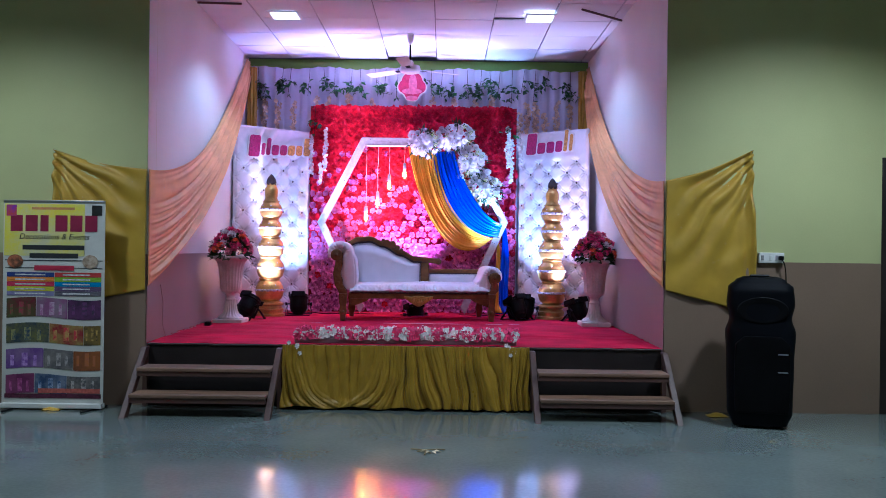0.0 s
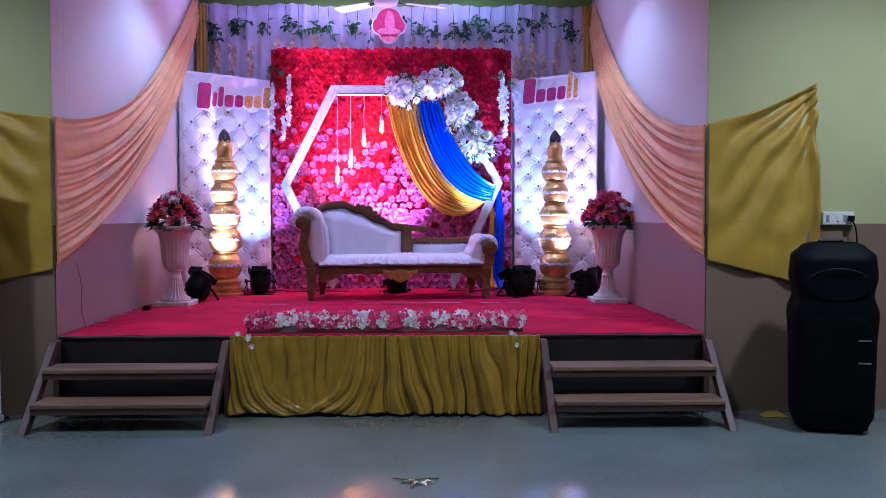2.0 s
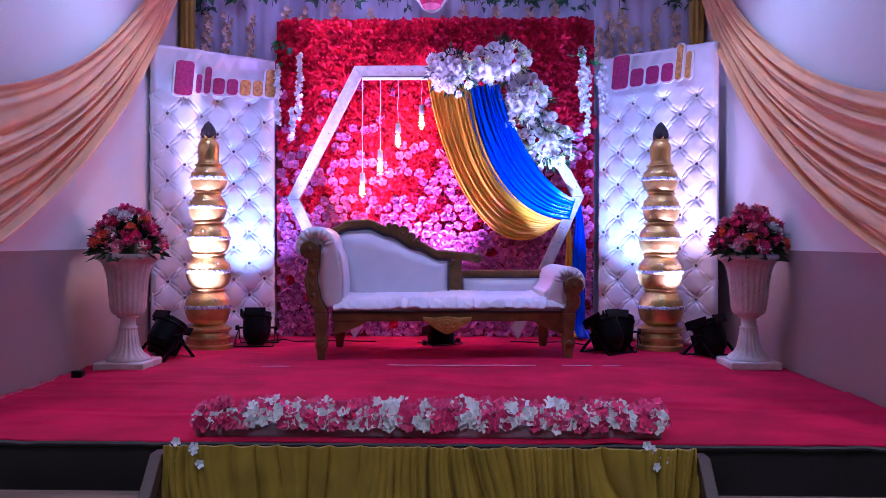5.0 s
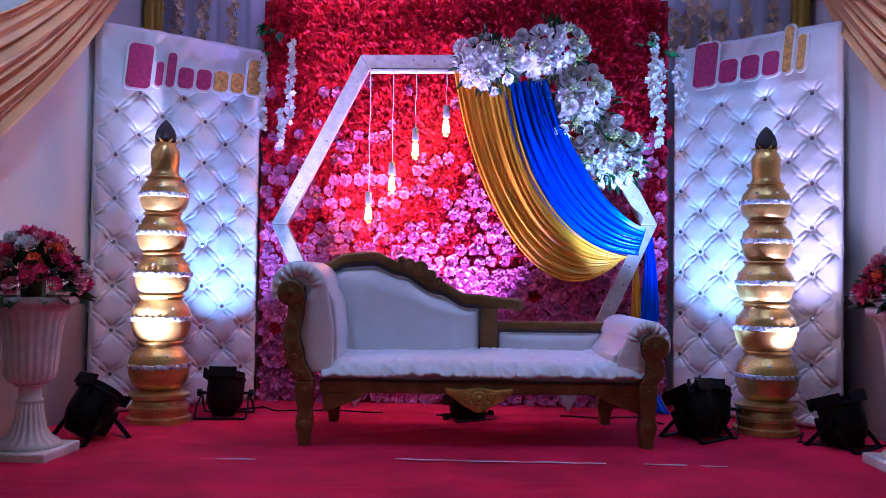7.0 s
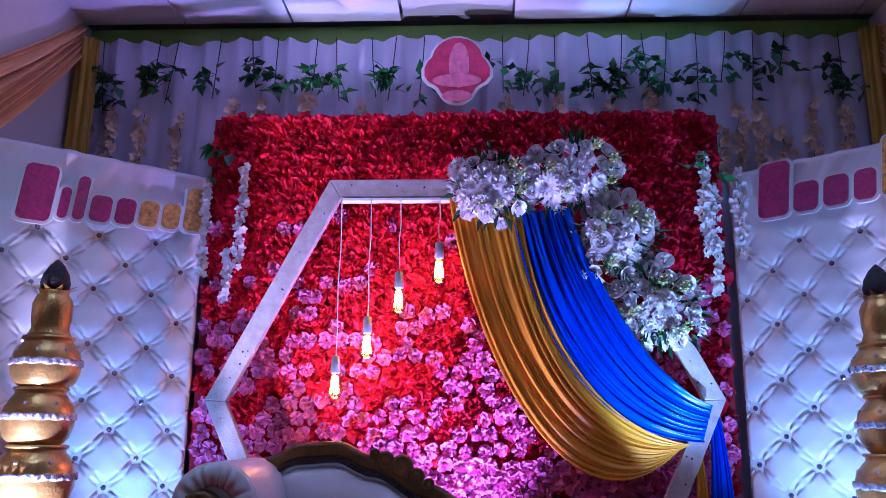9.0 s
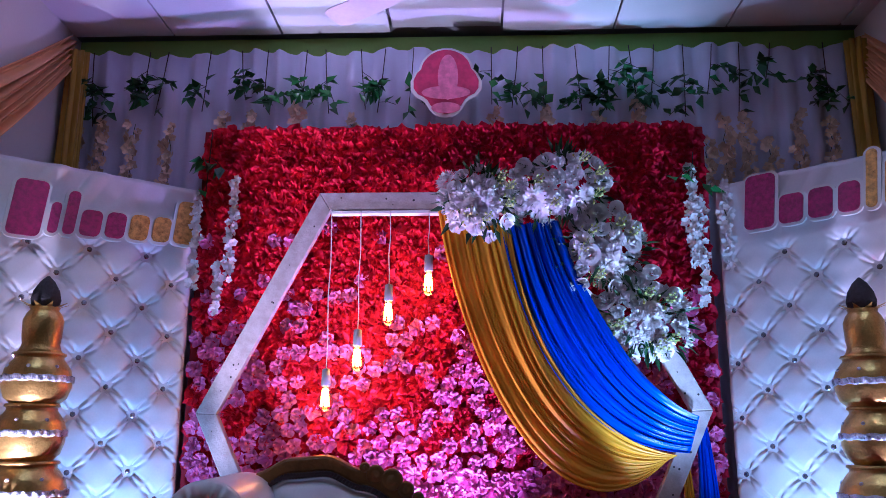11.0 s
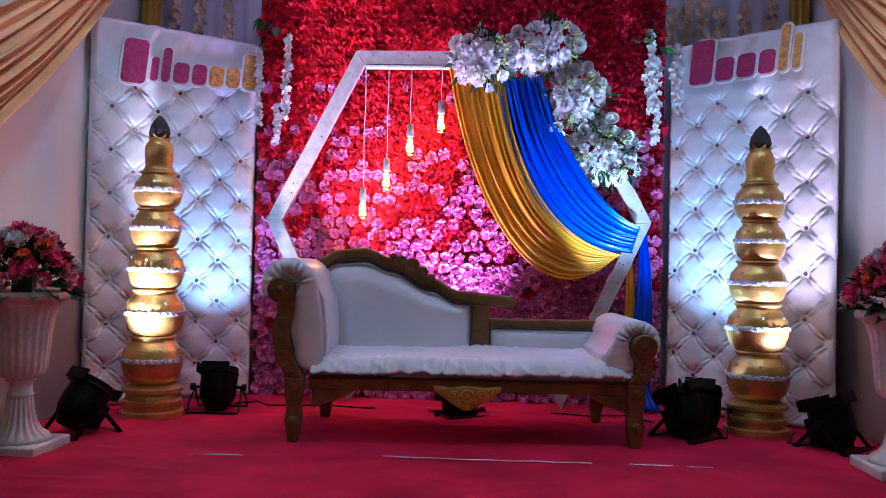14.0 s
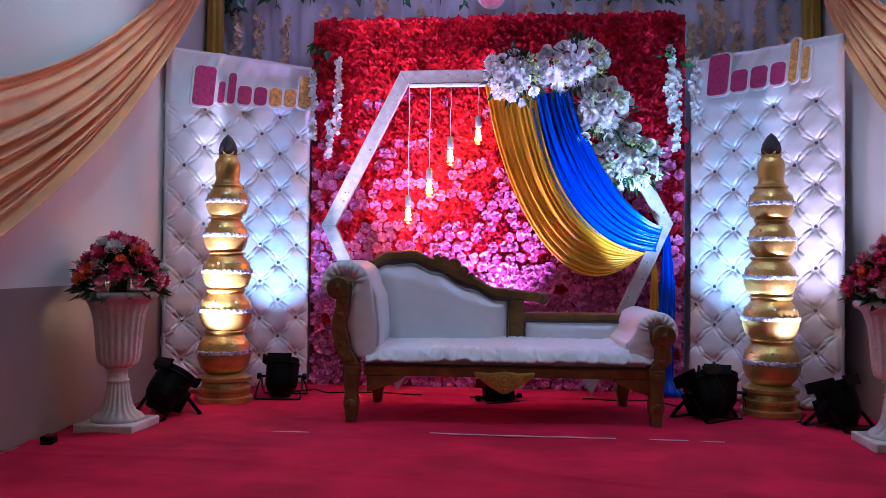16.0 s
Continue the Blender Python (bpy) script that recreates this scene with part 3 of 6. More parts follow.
while z < BZ1 + 0.01:
    x = BX0 + 0.034 + (dx / 2 if row % 2 else 0)
    while x < BX1 - 0.015:
        px = min(BX1 - 0.044, max(BX0 + 0.044, x + rnd.uniform(-0.014, 0.014)))
        pz = min(BZ1 - 0.036, z + rnd.uniform(-0.014, 0.014))
        k = (pz - STAGE) / (BZ1 - STAGE)
        edge = abs(px + 0.38) / 1.26
        chance = 0.96 if k < 0.34 else 0.96 - 1.9 * (k - 0.34) if k < 0.50 else 0.656 - 2.4 * (k - 0.50) if k < 0.72 else 0.14 * (0.86 - k) / 0.14
        chance += 0.14 * noise.noise((px * 3, pz * 3, 1.0)) + (0.14 if edge > 0.9 and 0.4 < k < 0.75 else 0)
        tilt = (rnd.uniform(-0.30, 0.30), rnd.uniform(0, 6.28), rnd.uniform(-0.30, 0.30))
        pink = rnd.random() < chance
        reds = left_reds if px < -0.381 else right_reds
        if pink:
            if k > 0.34 and len(piece_spots) < 300:
                piece_spots.append((px, pz, rnd.uniform(0.88, 1.12), tilt))
            else:
                pleated(pinks, (px, BOARD_Y - 0.026, pz), (0.046 if k < 0.34 else 0.040) * rnd.uniform(0.88, 1.15), rnd, tilt)
        else:
            frill(reds, (px, BOARD_Y - 0.010, pz), 0.054 * rnd.uniform(0.85, 1.12), rnd, 4, 16, 0.62, 0.62, tilt)
        # loose petals that fill the joints
        frill(reds if k > 0.30 else pinks, (min(BX1 - 0.04, px + dx / 2), BOARD_Y - 0.004, min(BZ1 - 0.03, pz + dz * 0.4)), 0.040 * rnd.uniform(0.8, 1.15), rnd, 2, 11, 0.60, 0.6, (tilt[2], tilt[1], tilt[0]))
        if pink and k > 0.34:
            frill(reds, (px, BOARD_Y - 0.002, pz), 0.050, rnd, 2, 12, 0.35, 0.5, tilt)
        x += dx
    z += dz
    row += 1
# the light's step at the board seam is put into the rose colours
tagged(part("red_roses", left_reds, M_LITRED, flower_wall, "red ruffled fabric roses, coloured brighter as if lit"), kind="stuff")
tagged(part("red_roses", right_reds, M_SHADERED, flower_wall, "red ruffled fabric roses, coloured darker as if shaded"), kind="stuff")
tagged(part("pink_roses", pinks, M_PINK, flower_wall, "pink ruffled fabric roses"), kind="stuff")
protos = []
for k in range(6):
    me = bpy.data.meshes.new("rose")
    bm = pleated(bmesh.new(), (0, 0, 0), 0.040, random.Random(k))
    bm.to_mesh(me)
    bm.free()
    me.materials.append(M_PINKPIECE)
    protos.append(me)
for i, (px, pz, size, tilt) in enumerate(piece_spots):
    o = new("rose", protos[i % 6])
    o.parent = flower_wall
    o.matrix_parent_inverse = flower_wall.matrix_basis.inverted()
    o.matrix_basis = Matrix.Translation((px, BOARD_Y - 0.026, pz)) @ Euler(tilt).to_matrix().to_4x4() @ Matrix.Diagonal((size, size, size, 1))

# ---- hexagon frame ----
HEX_Y = 9.83
HEX = [(-0.988, 2.612), (0.255, 2.612), (0.774, 1.612), (0.27, STAGE + 0.006), (-0.99, STAGE + 0.006), (-1.510, 1.590)]
hexagon = thing("hexagon_arch", "large white distressed wooden hexagon frame standing on the stage", "hexagon arch", (-0.36, HEX_Y, STAGE))
mid = (-0.36, 1.56)
for i in (0, 1, 2, 4, 5):
    a, b = Vector(HEX[i]), Vector(HEX[(i + 1) % 6])
    c = Vector(mid)
    k = 0.085 / 1.03
    ai, bi = a + (c - a) * k, b + (c - b) * k
    part("bar", prism(bmesh.new(), [tuple(a), tuple(b), tuple(bi), tuple(ai)], HEX_Y - 0.025, HEX_Y + 0.02), M_HEX, hexagon, bevel=0.004)
rnd = random.Random(31)
for i in (0, 1, 2, 4, 5):
    a, b = Vector(HEX[i]), Vector(HEX[(i + 1) % 6])
    for k in range(9):
        p = a.lerp(b, rnd.uniform(0.06, 0.94))
        p += (Vector(mid) - p) * rnd.uniform(0.02, 0.07)
        r = rnd.uniform(0.003, 0.007)
        o = part("nail_hole", lathe(bmesh.new(), [(r, -0.002), (r * 0.8, 0.001), (0.001, 0.0012)], 8), M_ROPE, hexagon, "dark nail mark")
        o.data.transform(Matrix.Translation((p.x, HEX_Y - 0.0245, p.y)) @ Matrix.Rotation(radians(90), 4, "X"))
part("inner_edge", boxed((-0.93, HEX_Y - 0.03, 2.508), (0.20, HEX_Y + 0.02, 2.521)), M_WHITE, hexagon, "white strip")

# ---- bulbs hung from the frame ----
M_BULB = bpy.data.materials.new("amber_glass")
M_BULB.use_nodes = True
bsdf = M_BULB.node_tree.nodes["Principled BSDF"]
bsdf.inputs["Base Color"].default_value = (1.0, 0.62, 0.25, 1)
bsdf.inputs["Transmission Weight"].default_value, bsdf.inputs["Roughness"].default_value = 1.0, 0.03
M_FILAMENT = glow("hot_filament", (1.0, 0.42, 0.05), 45.0)
M_HOLDER = mat("grey_holder", (0.30, 0.29, 0.31), 0.45, vary=0.1)
for x, z in BULBS:
    lampthing = thing("pendant_bulb", "glowing amber filament bulb on a white cord", "pendant lamp", (x, 9.80, z), "pendant bulbs")
    part("cord", tube(bmesh.new(), [(x, 9.80, 2.52), (x + 0.004, 9.80, 2.52 * 0.7 + z * 0.3), (x - 0.003, 9.80, (2.52 + z) / 2), (x + 0.002, 9.80, 2.52 * 0.25 + z * 0.75), (x, 9.80, z + 0.06)], 0.0024, 6), M_URN, lampthing)
    part("holder", lathe(bmesh.new(), [(0.006, 0.075), (0.018, 0.07), (0.020, 0.03), (0.022, 0.0), (0.017, -0.005)], 14, (x, 9.80, z)), M_HOLDER, lampthing, "grey lamp holder", smooth=True)
    g = part("glass_bulb", lathe(bmesh.new(), [(0.014, -0.005), (0.020, -0.028), (0.034, -0.060), (0.036, -0.080), (0.027, -0.104), (0.006, -0.116)], 16, (x, 9.80, z)), M_BULB, lampthing, "clear amber glass", smooth=True)
    g.visible_shadow = False
    bm = bmesh.new()
    for k in range(4):
        a = k * math.pi / 2
        tube(bm, [(x + 0.007 * math.cos(a), 9.80 + 0.007 * math.sin(a), z - 0.02), (x + 0.011 * math.cos(a), 9.80 + 0.011 * math.sin(a), z - 0.088)], 0.0036, 5)
    part("filament", bm, M_FILAMENT, lampthing, "glowing filament")


# ---- sofa ----
SX = [(-1.06, 1.35), (-0.93, 1.405), (-0.80, 1.414), (-0.66, 1.362), (-0.46, 1.265), (-0.30, 1.195), (-0.035, 1.172)]
SOFA_F, SOFA_B = 8.70, 9.25
sofa = thing("sofa", "carved gold wood chaise sofa upholstered in white, one arm higher", "sofa", (-0.31, 9.0, STAGE))


def strip(top, bottom, x0, x1, y0, y1, n=40, puff=0.0):
    outline = [(x0 + (x1 - x0) * i / n, top(x0 + (x1 - x0) * i / n)) for i in range(n + 1)]
    outline += [(x0 + (x1 - x0) * i / n, bottom(x0 + (x1 - x0) * i / n)) for i in range(n, -1, -1)]
    return prism(bmesh.new(), outline, y0, y1)


top = lambda x: curve_at(SX, x)
part("back_rail", strip(top, lambda x: top(x) - 0.062, -1.06, -0.035, 9.16, 9.24), M_SOFAWOOD, sofa, "carved gold wood rail", smooth=False, bevel=0.012)
part("scroll_end", lathe(bmesh.new(), [(0.010, -0.045), (0.030, -0.043), (0.036, -0.03), (0.036, 0.03), (0.030, 0.04), (0.01, 0.042)], 18), M_SOFAWOOD, sofa, smooth=True).matrix_basis = Matrix.Translation((-0.040, 9.20, 1.137)) @ Matrix.Rotation(radians(90), 4, "X")
part("back_post", boxed((-0.235, 9.165, 0.86), (-0.145, 9.235, 1.125)), M_SOFAWOOD, sofa, bevel=0.008)
part("low_rail", boxed((-0.145, 9.165, 1.005), (0.42, 9.235, 1.052)), M_SOFAWOOD, sofa, bevel=0.008)


def back_pad(u, v):
    x = -1.04 + u * 0.809
    z0, z1 = 0.80, top(x) - 0.076
    z = z0 + v * (z1 - z0)
    e = min(u, 1 - u, v * 0.8 + 0.2, 1 - v) * 5
    return (x, 9.19 - 0.07 * min(1, max(0, e)) ** 0.5 + 0.004 * noise.noise((x * 4, z * 4, 0)), z)


part("back_cushion", sheet(bmesh.new(), back_pad, 48, 24), M_LEATHER, sofa, "smooth white leatherette", smooth=True, solid=0.01)


def low_pad(u, v):
    e = min(u, 1 - u, 1 - v) * 6
    return (-0.14 + u * 0.55, 9.19 - 0.05 * min(1, e) ** 0.5, 0.82 + v * 0.178)


part("low_back_cushion", sheet(bmesh.new(), low_pad, 24, 10), M_LEATHER, sofa, smooth=True, solid=0.01)
# braid along the inner edge of the back
bm = bmesh.new()
for i in range(70):
    x = -1.03 + 0.80 * i / 69
    z = top(x) - 0.068
    tube(bm, [(x - 0.007, 9.148, z - 0.007), (x + 0.007, 9.148, z + 0.009)], 0.008, 5)
tagged(part("braid", bm, M_ROPE, sofa, "dark twisted braid"), kind="stuff")
bm = bmesh.new()
for i in range(28):
    tube(bm, [(-0.243, 9.148, 0.87 + i * 0.0093), (-0.243, 9.148, 0.878 + i * 0.0093)], 0.006, 5)
tagged(part("post_braid", bm, M_ROPE, sofa, "dark twisted braid"), kind="stuff")
bm = bmesh.new()
for i in range(46):
    x = -0.13 + 0.012 * i
    tube(bm, [(x - 0.006, 9.150, 0.997), (x + 0.006, 9.150, 1.005)], 0.006, 5)
tagged(part("low_braid", bm, M_ROPE, sofa, "dark twisted braid"), kind="stuff")

# crest carved on the falling rail
bm = bmesh.new()
for i, (x, z, r) in enumerate(((-0.615, 1.345, 0.036), (-0.555, 1.325, 0.043), (-0.50, 1.29, 0.032), (-0.655, 1.37, 0.020), (-0.455, 1.262, 0.022))):
    lathe(bm, [(r, -0.012), (r * 0.95, -0.002), (r * 0.72, 0.002), (r * 0.55, -0.003), (r * 0.35, 0.002), (0.004, 0.003)], 14, (x, z, 0))
crest = part("crest", bm, M_SOFAWOOD, sofa, "gilt carved leaf crest", smooth=True)
crest.data.transform(Matrix.Translation((0, 9.155, 0)) @ Matrix.Rotation(radians(90), 4, "X"))

# rails and apron
part("front_rail", boxed((-1.0, 8.69, 0.745), (0.49, 8.74, 0.80)), M_SOFAWOOD, sofa, bevel=0.006)
part("back_bottom_rail", boxed((-1.0, 9.18, 0.745), (0.49, 9.24, 0.80)), M_SOFAWOOD, sofa, bevel=0.006)
for x0, x1 in ((-1.0, -0.93), (0.42, 0.485)):
    part("side_rail", boxed((x0, 8.74, 0.745), (x1, 9.18, 0.80)), M_SOFAWOOD, sofa, bevel=0.006)
bm = bmesh.new()
for i in range(113):
    x = -0.99 + 0.0131 * i
    tube(bm, [(x - 0.006, 8.686, 0.800), (x + 0.006, 8.686, 0.809)], 0.006, 5)
tagged(part("seat_braid", bm, M_ROPE, sofa, "dark twisted braid"), kind="stuff")
for s, x in ((1, -0.985), (-1, 0.475)):
    part("corner_bracket", prism(bmesh.new(), [(x, 0.745), (x + s * 0.20, 0.745), (x + s * 0.17, 0.72), (x + s * 0.10, 0.69), (x + s * 0.03, 0.665), (x, 0.66)], 8.695, 8.725), M_SOFAWOOD, sofa, bevel=0.004)
medal = part("centre_carving", prism(bmesh.new(), [(-0.43, 0.775), (-0.425, 0.752), (-0.345, 0.695), (-0.32, 0.682), (-0.29, 0.664), (-0.26, 0.664), (-0.23, 0.682), (-0.205, 0.695), (-0.125, 0.752), (-0.12, 0.775), (-0.20, 0.768), (-0.275, 0.778), (-0.35, 0.768)], 8.668, 8.70), M_GILT, sofa, "gilt carved rosette", bevel=0.006)
for x, z, r in ((-0.275, 0.730, 0.034), (-0.335, 0.738, 0.020), (-0.215, 0.738, 0.020), (-0.385, 0.752, 0.015), (-0.165, 0.752, 0.015), (-0.275, 0.730, 0.014), (-0.275, 0.684, 0.013), (-0.312, 0.705, 0.013), (-0.238, 0.705, 0.013)):
    bm = bmesh.new()
    lathe(bm, [(r, -0.004), (r, 0.003), (r * 0.75, 0.007), (r * 0.6, 0.003), (r * 0.3, 0.009), (0.003, 0.010)], 14)
    part("carved_boss", bm, M_GILT, medal, smooth=True).matrix_basis = Matrix.Translation((x, 8.667 - (0.006 if r == 0.014 else 0), z)) @ Matrix.Rotation(radians(90), 4, "X")


def seat_at(u, v):
    """Satin cover, pulled smooth in the middle and crumpled along its edges, with a loose hem over the front."""
    x = -0.99 + u * 1.485
    y = 8.685 + v * 0.50
    e = max(0, 1 - v / 0.10)
    rim = min(1, max(1 - v / 0.26, (v - 0.86) / 0.14, 1 - u / 0.10, (u - 0.84) / 0.12, 0))
    fold = max(0, 1 - 6 * abs(noise.noise((x * 7 + y * 5, y * 6 - x * 4, 8)))) + max(0, 1 - 5 * abs(noise.noise((x * 15 - y * 9, y * 10, 4))))
    z = 0.884 + 0.012 * v + 0.006 * math.sin(math.pi * u) + 0.006 * noise.noise((x * 3, y * 4, 0)) + (0.002 + 0.007 * rim) * fold
    z += 0.018 * max(0, (u - 0.86) / 0.14) * abs(noise.noise((x * 18, y * 12, 7)))
    z -= e * e * (0.066 + 0.012 * noise.noise((x * 6, 0, 2)) + 0.004 * noise.noise((x * 19, 0, 5)))
    pucker = max(0, 1 - 4 * abs(noise.noise((x * 11 + v * 8, v * 6, 1)))) + 0.6 * noise.noise((x * 26, v * 5, 6))
    return (x, y - 0.008 * e - 0.009 * e * pucker, z)


part("seat_cover", sheet(bmesh.new(), seat_at, 300, 120), M_CUSHION, sofa, "crumpled white satin seat cover", smooth=True, solid=0.006)
part("seat_base", boxed((-0.985, 8.70, 0.80), (0.445, 9.17, 0.845)), M_CUSHION, sofa, bevel=0.01)


def sofa_arm(s, edge, zc, r, inset=0.0):
    """One arm: s is 1 for the arm whose outside looks along -x. edge: the outermost x; zc: height of the roll's centre."""
    cx = edge + s * r
    X = lambda d: edge + s * d
    # upholstered roll and inner side, drawn out along y
    outline = []
    for i in range(19):
        a = radians(200 - i * 200 / 18)
        outline.append((cx + s * math.cos(a) * r, zc + math.sin(a) * r))
    outline += [(X(2 * r + 0.035), zc - r * 0.5), (X(2 * r + 0.052), 0.98 if zc > 1.1 else 0.93), (X(2 * r + 0.045), 0.84), (X(2 * r - 0.04), 0.84), (X(2 * r - 0.06), zc - r * 0.8)]
    roll = part("arm_roll", prism(bmesh.new(), outline, 8.715, 9.21), M_LEATHER, sofa, "white leatherette rolled arm", smooth=True, bevel=0.012)
    h = zc - 0.80
    ks = [(0.80, 0.165 - inset), (0.80 + 0.25 * h, 0.118 - inset * 0.7), (0.80 + 0.5 * h, 0.100 - inset * 0.4), (0.80 + 0.75 * h, 0.118 - inset * 0.3), (zc - 0.02, 0.125 - inset * 0.3)]
    kw = [(0.80, 0.085), (0.80 + 0.3 * h, 0.085), (0.80 + 0.6 * h, 0.075), (zc - 0.02, 0.07)]
    # pleats round the front of the roll
    bm = bmesh.new()
    n = 96

    def pleat(u, v):
        fold = (0.006 + 0.006 * noise.noise((u * 9, zc, 2.0))) * math.sin(u * 2 * math.pi * 15 + 3.5 * noise.noise((u * 5, zc, 0.0))) * (0.2 + v) * (1 if u < 0.66 else max(0.12, 1 - (u - 0.66) / 0.08))
        y = 8.712 - 0.026 * math.sin(math.pi * (0.10 + 0.75 * v)) - fold
        if u < 0.70:
            a = radians(205 - (u / 0.70) * 195)
            rr = r * (0.99 - 0.55 * v)
            return (cx + s * math.cos(a) * rr, y, zc + math.sin(a) * rr)
        k = (u - 0.70) / 0.30
        z = zc + math.sin(radians(10)) * r * (1 - k) - k * (zc - 0.84)
        x0, x1 = X(2 * r * 0.995 + 0.035 * min(1, 2 * k)), X(curve_at(ks, z) + curve_at(kw, z) / 2 - 0.012)
        if k <= 0.25:
            q = k / 0.25
            x1 = (cx + s * math.cos(radians(10)) * r * 0.44) * (1 - q) + X(curve_at(ks, z) + curve_at(kw, z) / 2 - 0.012) * q
        return (x0 + (x1 - x0) * v, y, z)

    part("arm_pleats", sheet(bm, pleat, n, 8), M_LEATHER, sofa, "gathered white leatherette", smooth=True, solid=0.005)
    # carved front post, leg and scroll
    zs = [0.80 + (zc - 0.82) * i / 16 for i in range(17)]
    left = [(X(curve_at(ks, z) - curve_at(kw, z) / 2), z) for z in zs]
    rightside = [(X(curve_at(ks, z) + curve_at(kw, z) / 2), z) for z in reversed(zs)]
    part("arm_post", prism(bmesh.new(), left + rightside, 8.665, 8.735), M_SOFAWOOD, sofa, "carved gold wood post", bevel=0.008)
    bm = lathe(bmesh.new(), [(0.062, -0.05), (0.062, 0.0), (0.055, 0.012), (0.045, 0.008), (0.038, 0.012), (0.022, 0.006), (0.014, 0.014), (0.004, 0.016)], 22)
    part("arm_scroll", bm, M_SOFAWOOD, sofa, "carved scroll", smooth=True).matrix_basis = Matrix.Translation((X(r * 0.74), 8.672, zc - 0.018)) @ Matrix.Rotation(radians(90), 4, "X")
    for k in range(6 if h > 0.3 else 3):
        z = 0.76 + k * 0.075
        bm = lathe(bmesh.new(), [(0.019, -0.004), (0.016, 0.001), (0.009, -0.001), (0.003, 0.003)], 12)
        part("carved_boss", bm, M_SOFAWOOD, sofa, smooth=True).matrix_basis = Matrix.Translation((X(curve_at(ks, z)), 8.664, z)) @ Matrix.Rotation(radians(90), 4, "X")
    bm = bmesh.new()
    for k in range(int(h / 0.012)):
        z = 0.82 + k * 0.012
        tube(bm, [(X(curve_at(ks, z) + curve_at(kw, z) / 2), 8.676, z), (X(curve_at(ks, z) + curve_at(kw, z) / 2), 8.676, z + 0.009)], 0.006, 5)
    tagged(part("arm_braid", bm, M_ROPE, sofa, "dark twisted braid"), kind="stuff")
    # legs
    legz = [(STAGE + 0.006, 0.048), (0.56, 0.058), (0.60, 0.078), (0.66, 0.062), (0.72, 0.078), (0.80, 0.085)]
    for y0, y1, z1 in ((8.665, 8.735, 0.80), (9.18, 9.245, 0.745)):
        zz = [STAGE + 0.006 + (z1 - STAGE - 0.006) * i / 14 for i in range(15)]
        c = 0.165 - inset if y0 < 9 else 0.23 - inset
        o = [(X(c - curve_at(legz, z) / 2), z) for z in zz] + [(X(c + curve_at(legz, z) / 2), z) for z in reversed(zz)]
        leg = part("leg", prism(bmesh.new(), o, y0, y1), M_SOFAWOOD, sofa, "carved gold wood leg", bevel=0.006)
        if y0 < 9:
            bm = lathe(bmesh.new(), [(0.026, -0.004), (0.024, 0.004), (0.015, 0.002), (0.005, 0.008)], 14)
            part("carved_boss", bm, M_SOFAWOOD, leg, smooth=True).matrix_basis = Matrix.Translation((X(c), 8.664, 0.60)) @ Matrix.Rotation(radians(90), 4, "X")


sofa_arm(1, -1.228, 1.222, 0.128)
sofa_arm(-1, 0.605, 0.99, 0.105, 0.055)
# the sofa stands a little askew, one end further back
sofa.matrix_basis = Matrix.Translation((-1.060, 8.722, STAGE + 0.006)) @ Matrix.Rotation(radians(3.7), 4, "Z") @ Matrix.Diagonal((1.025, 1.20, 1.010, 1)) @ Matrix.Translation((1.063, -8.665, -STAGE - 0.006)) @ sofa.matrix_basis


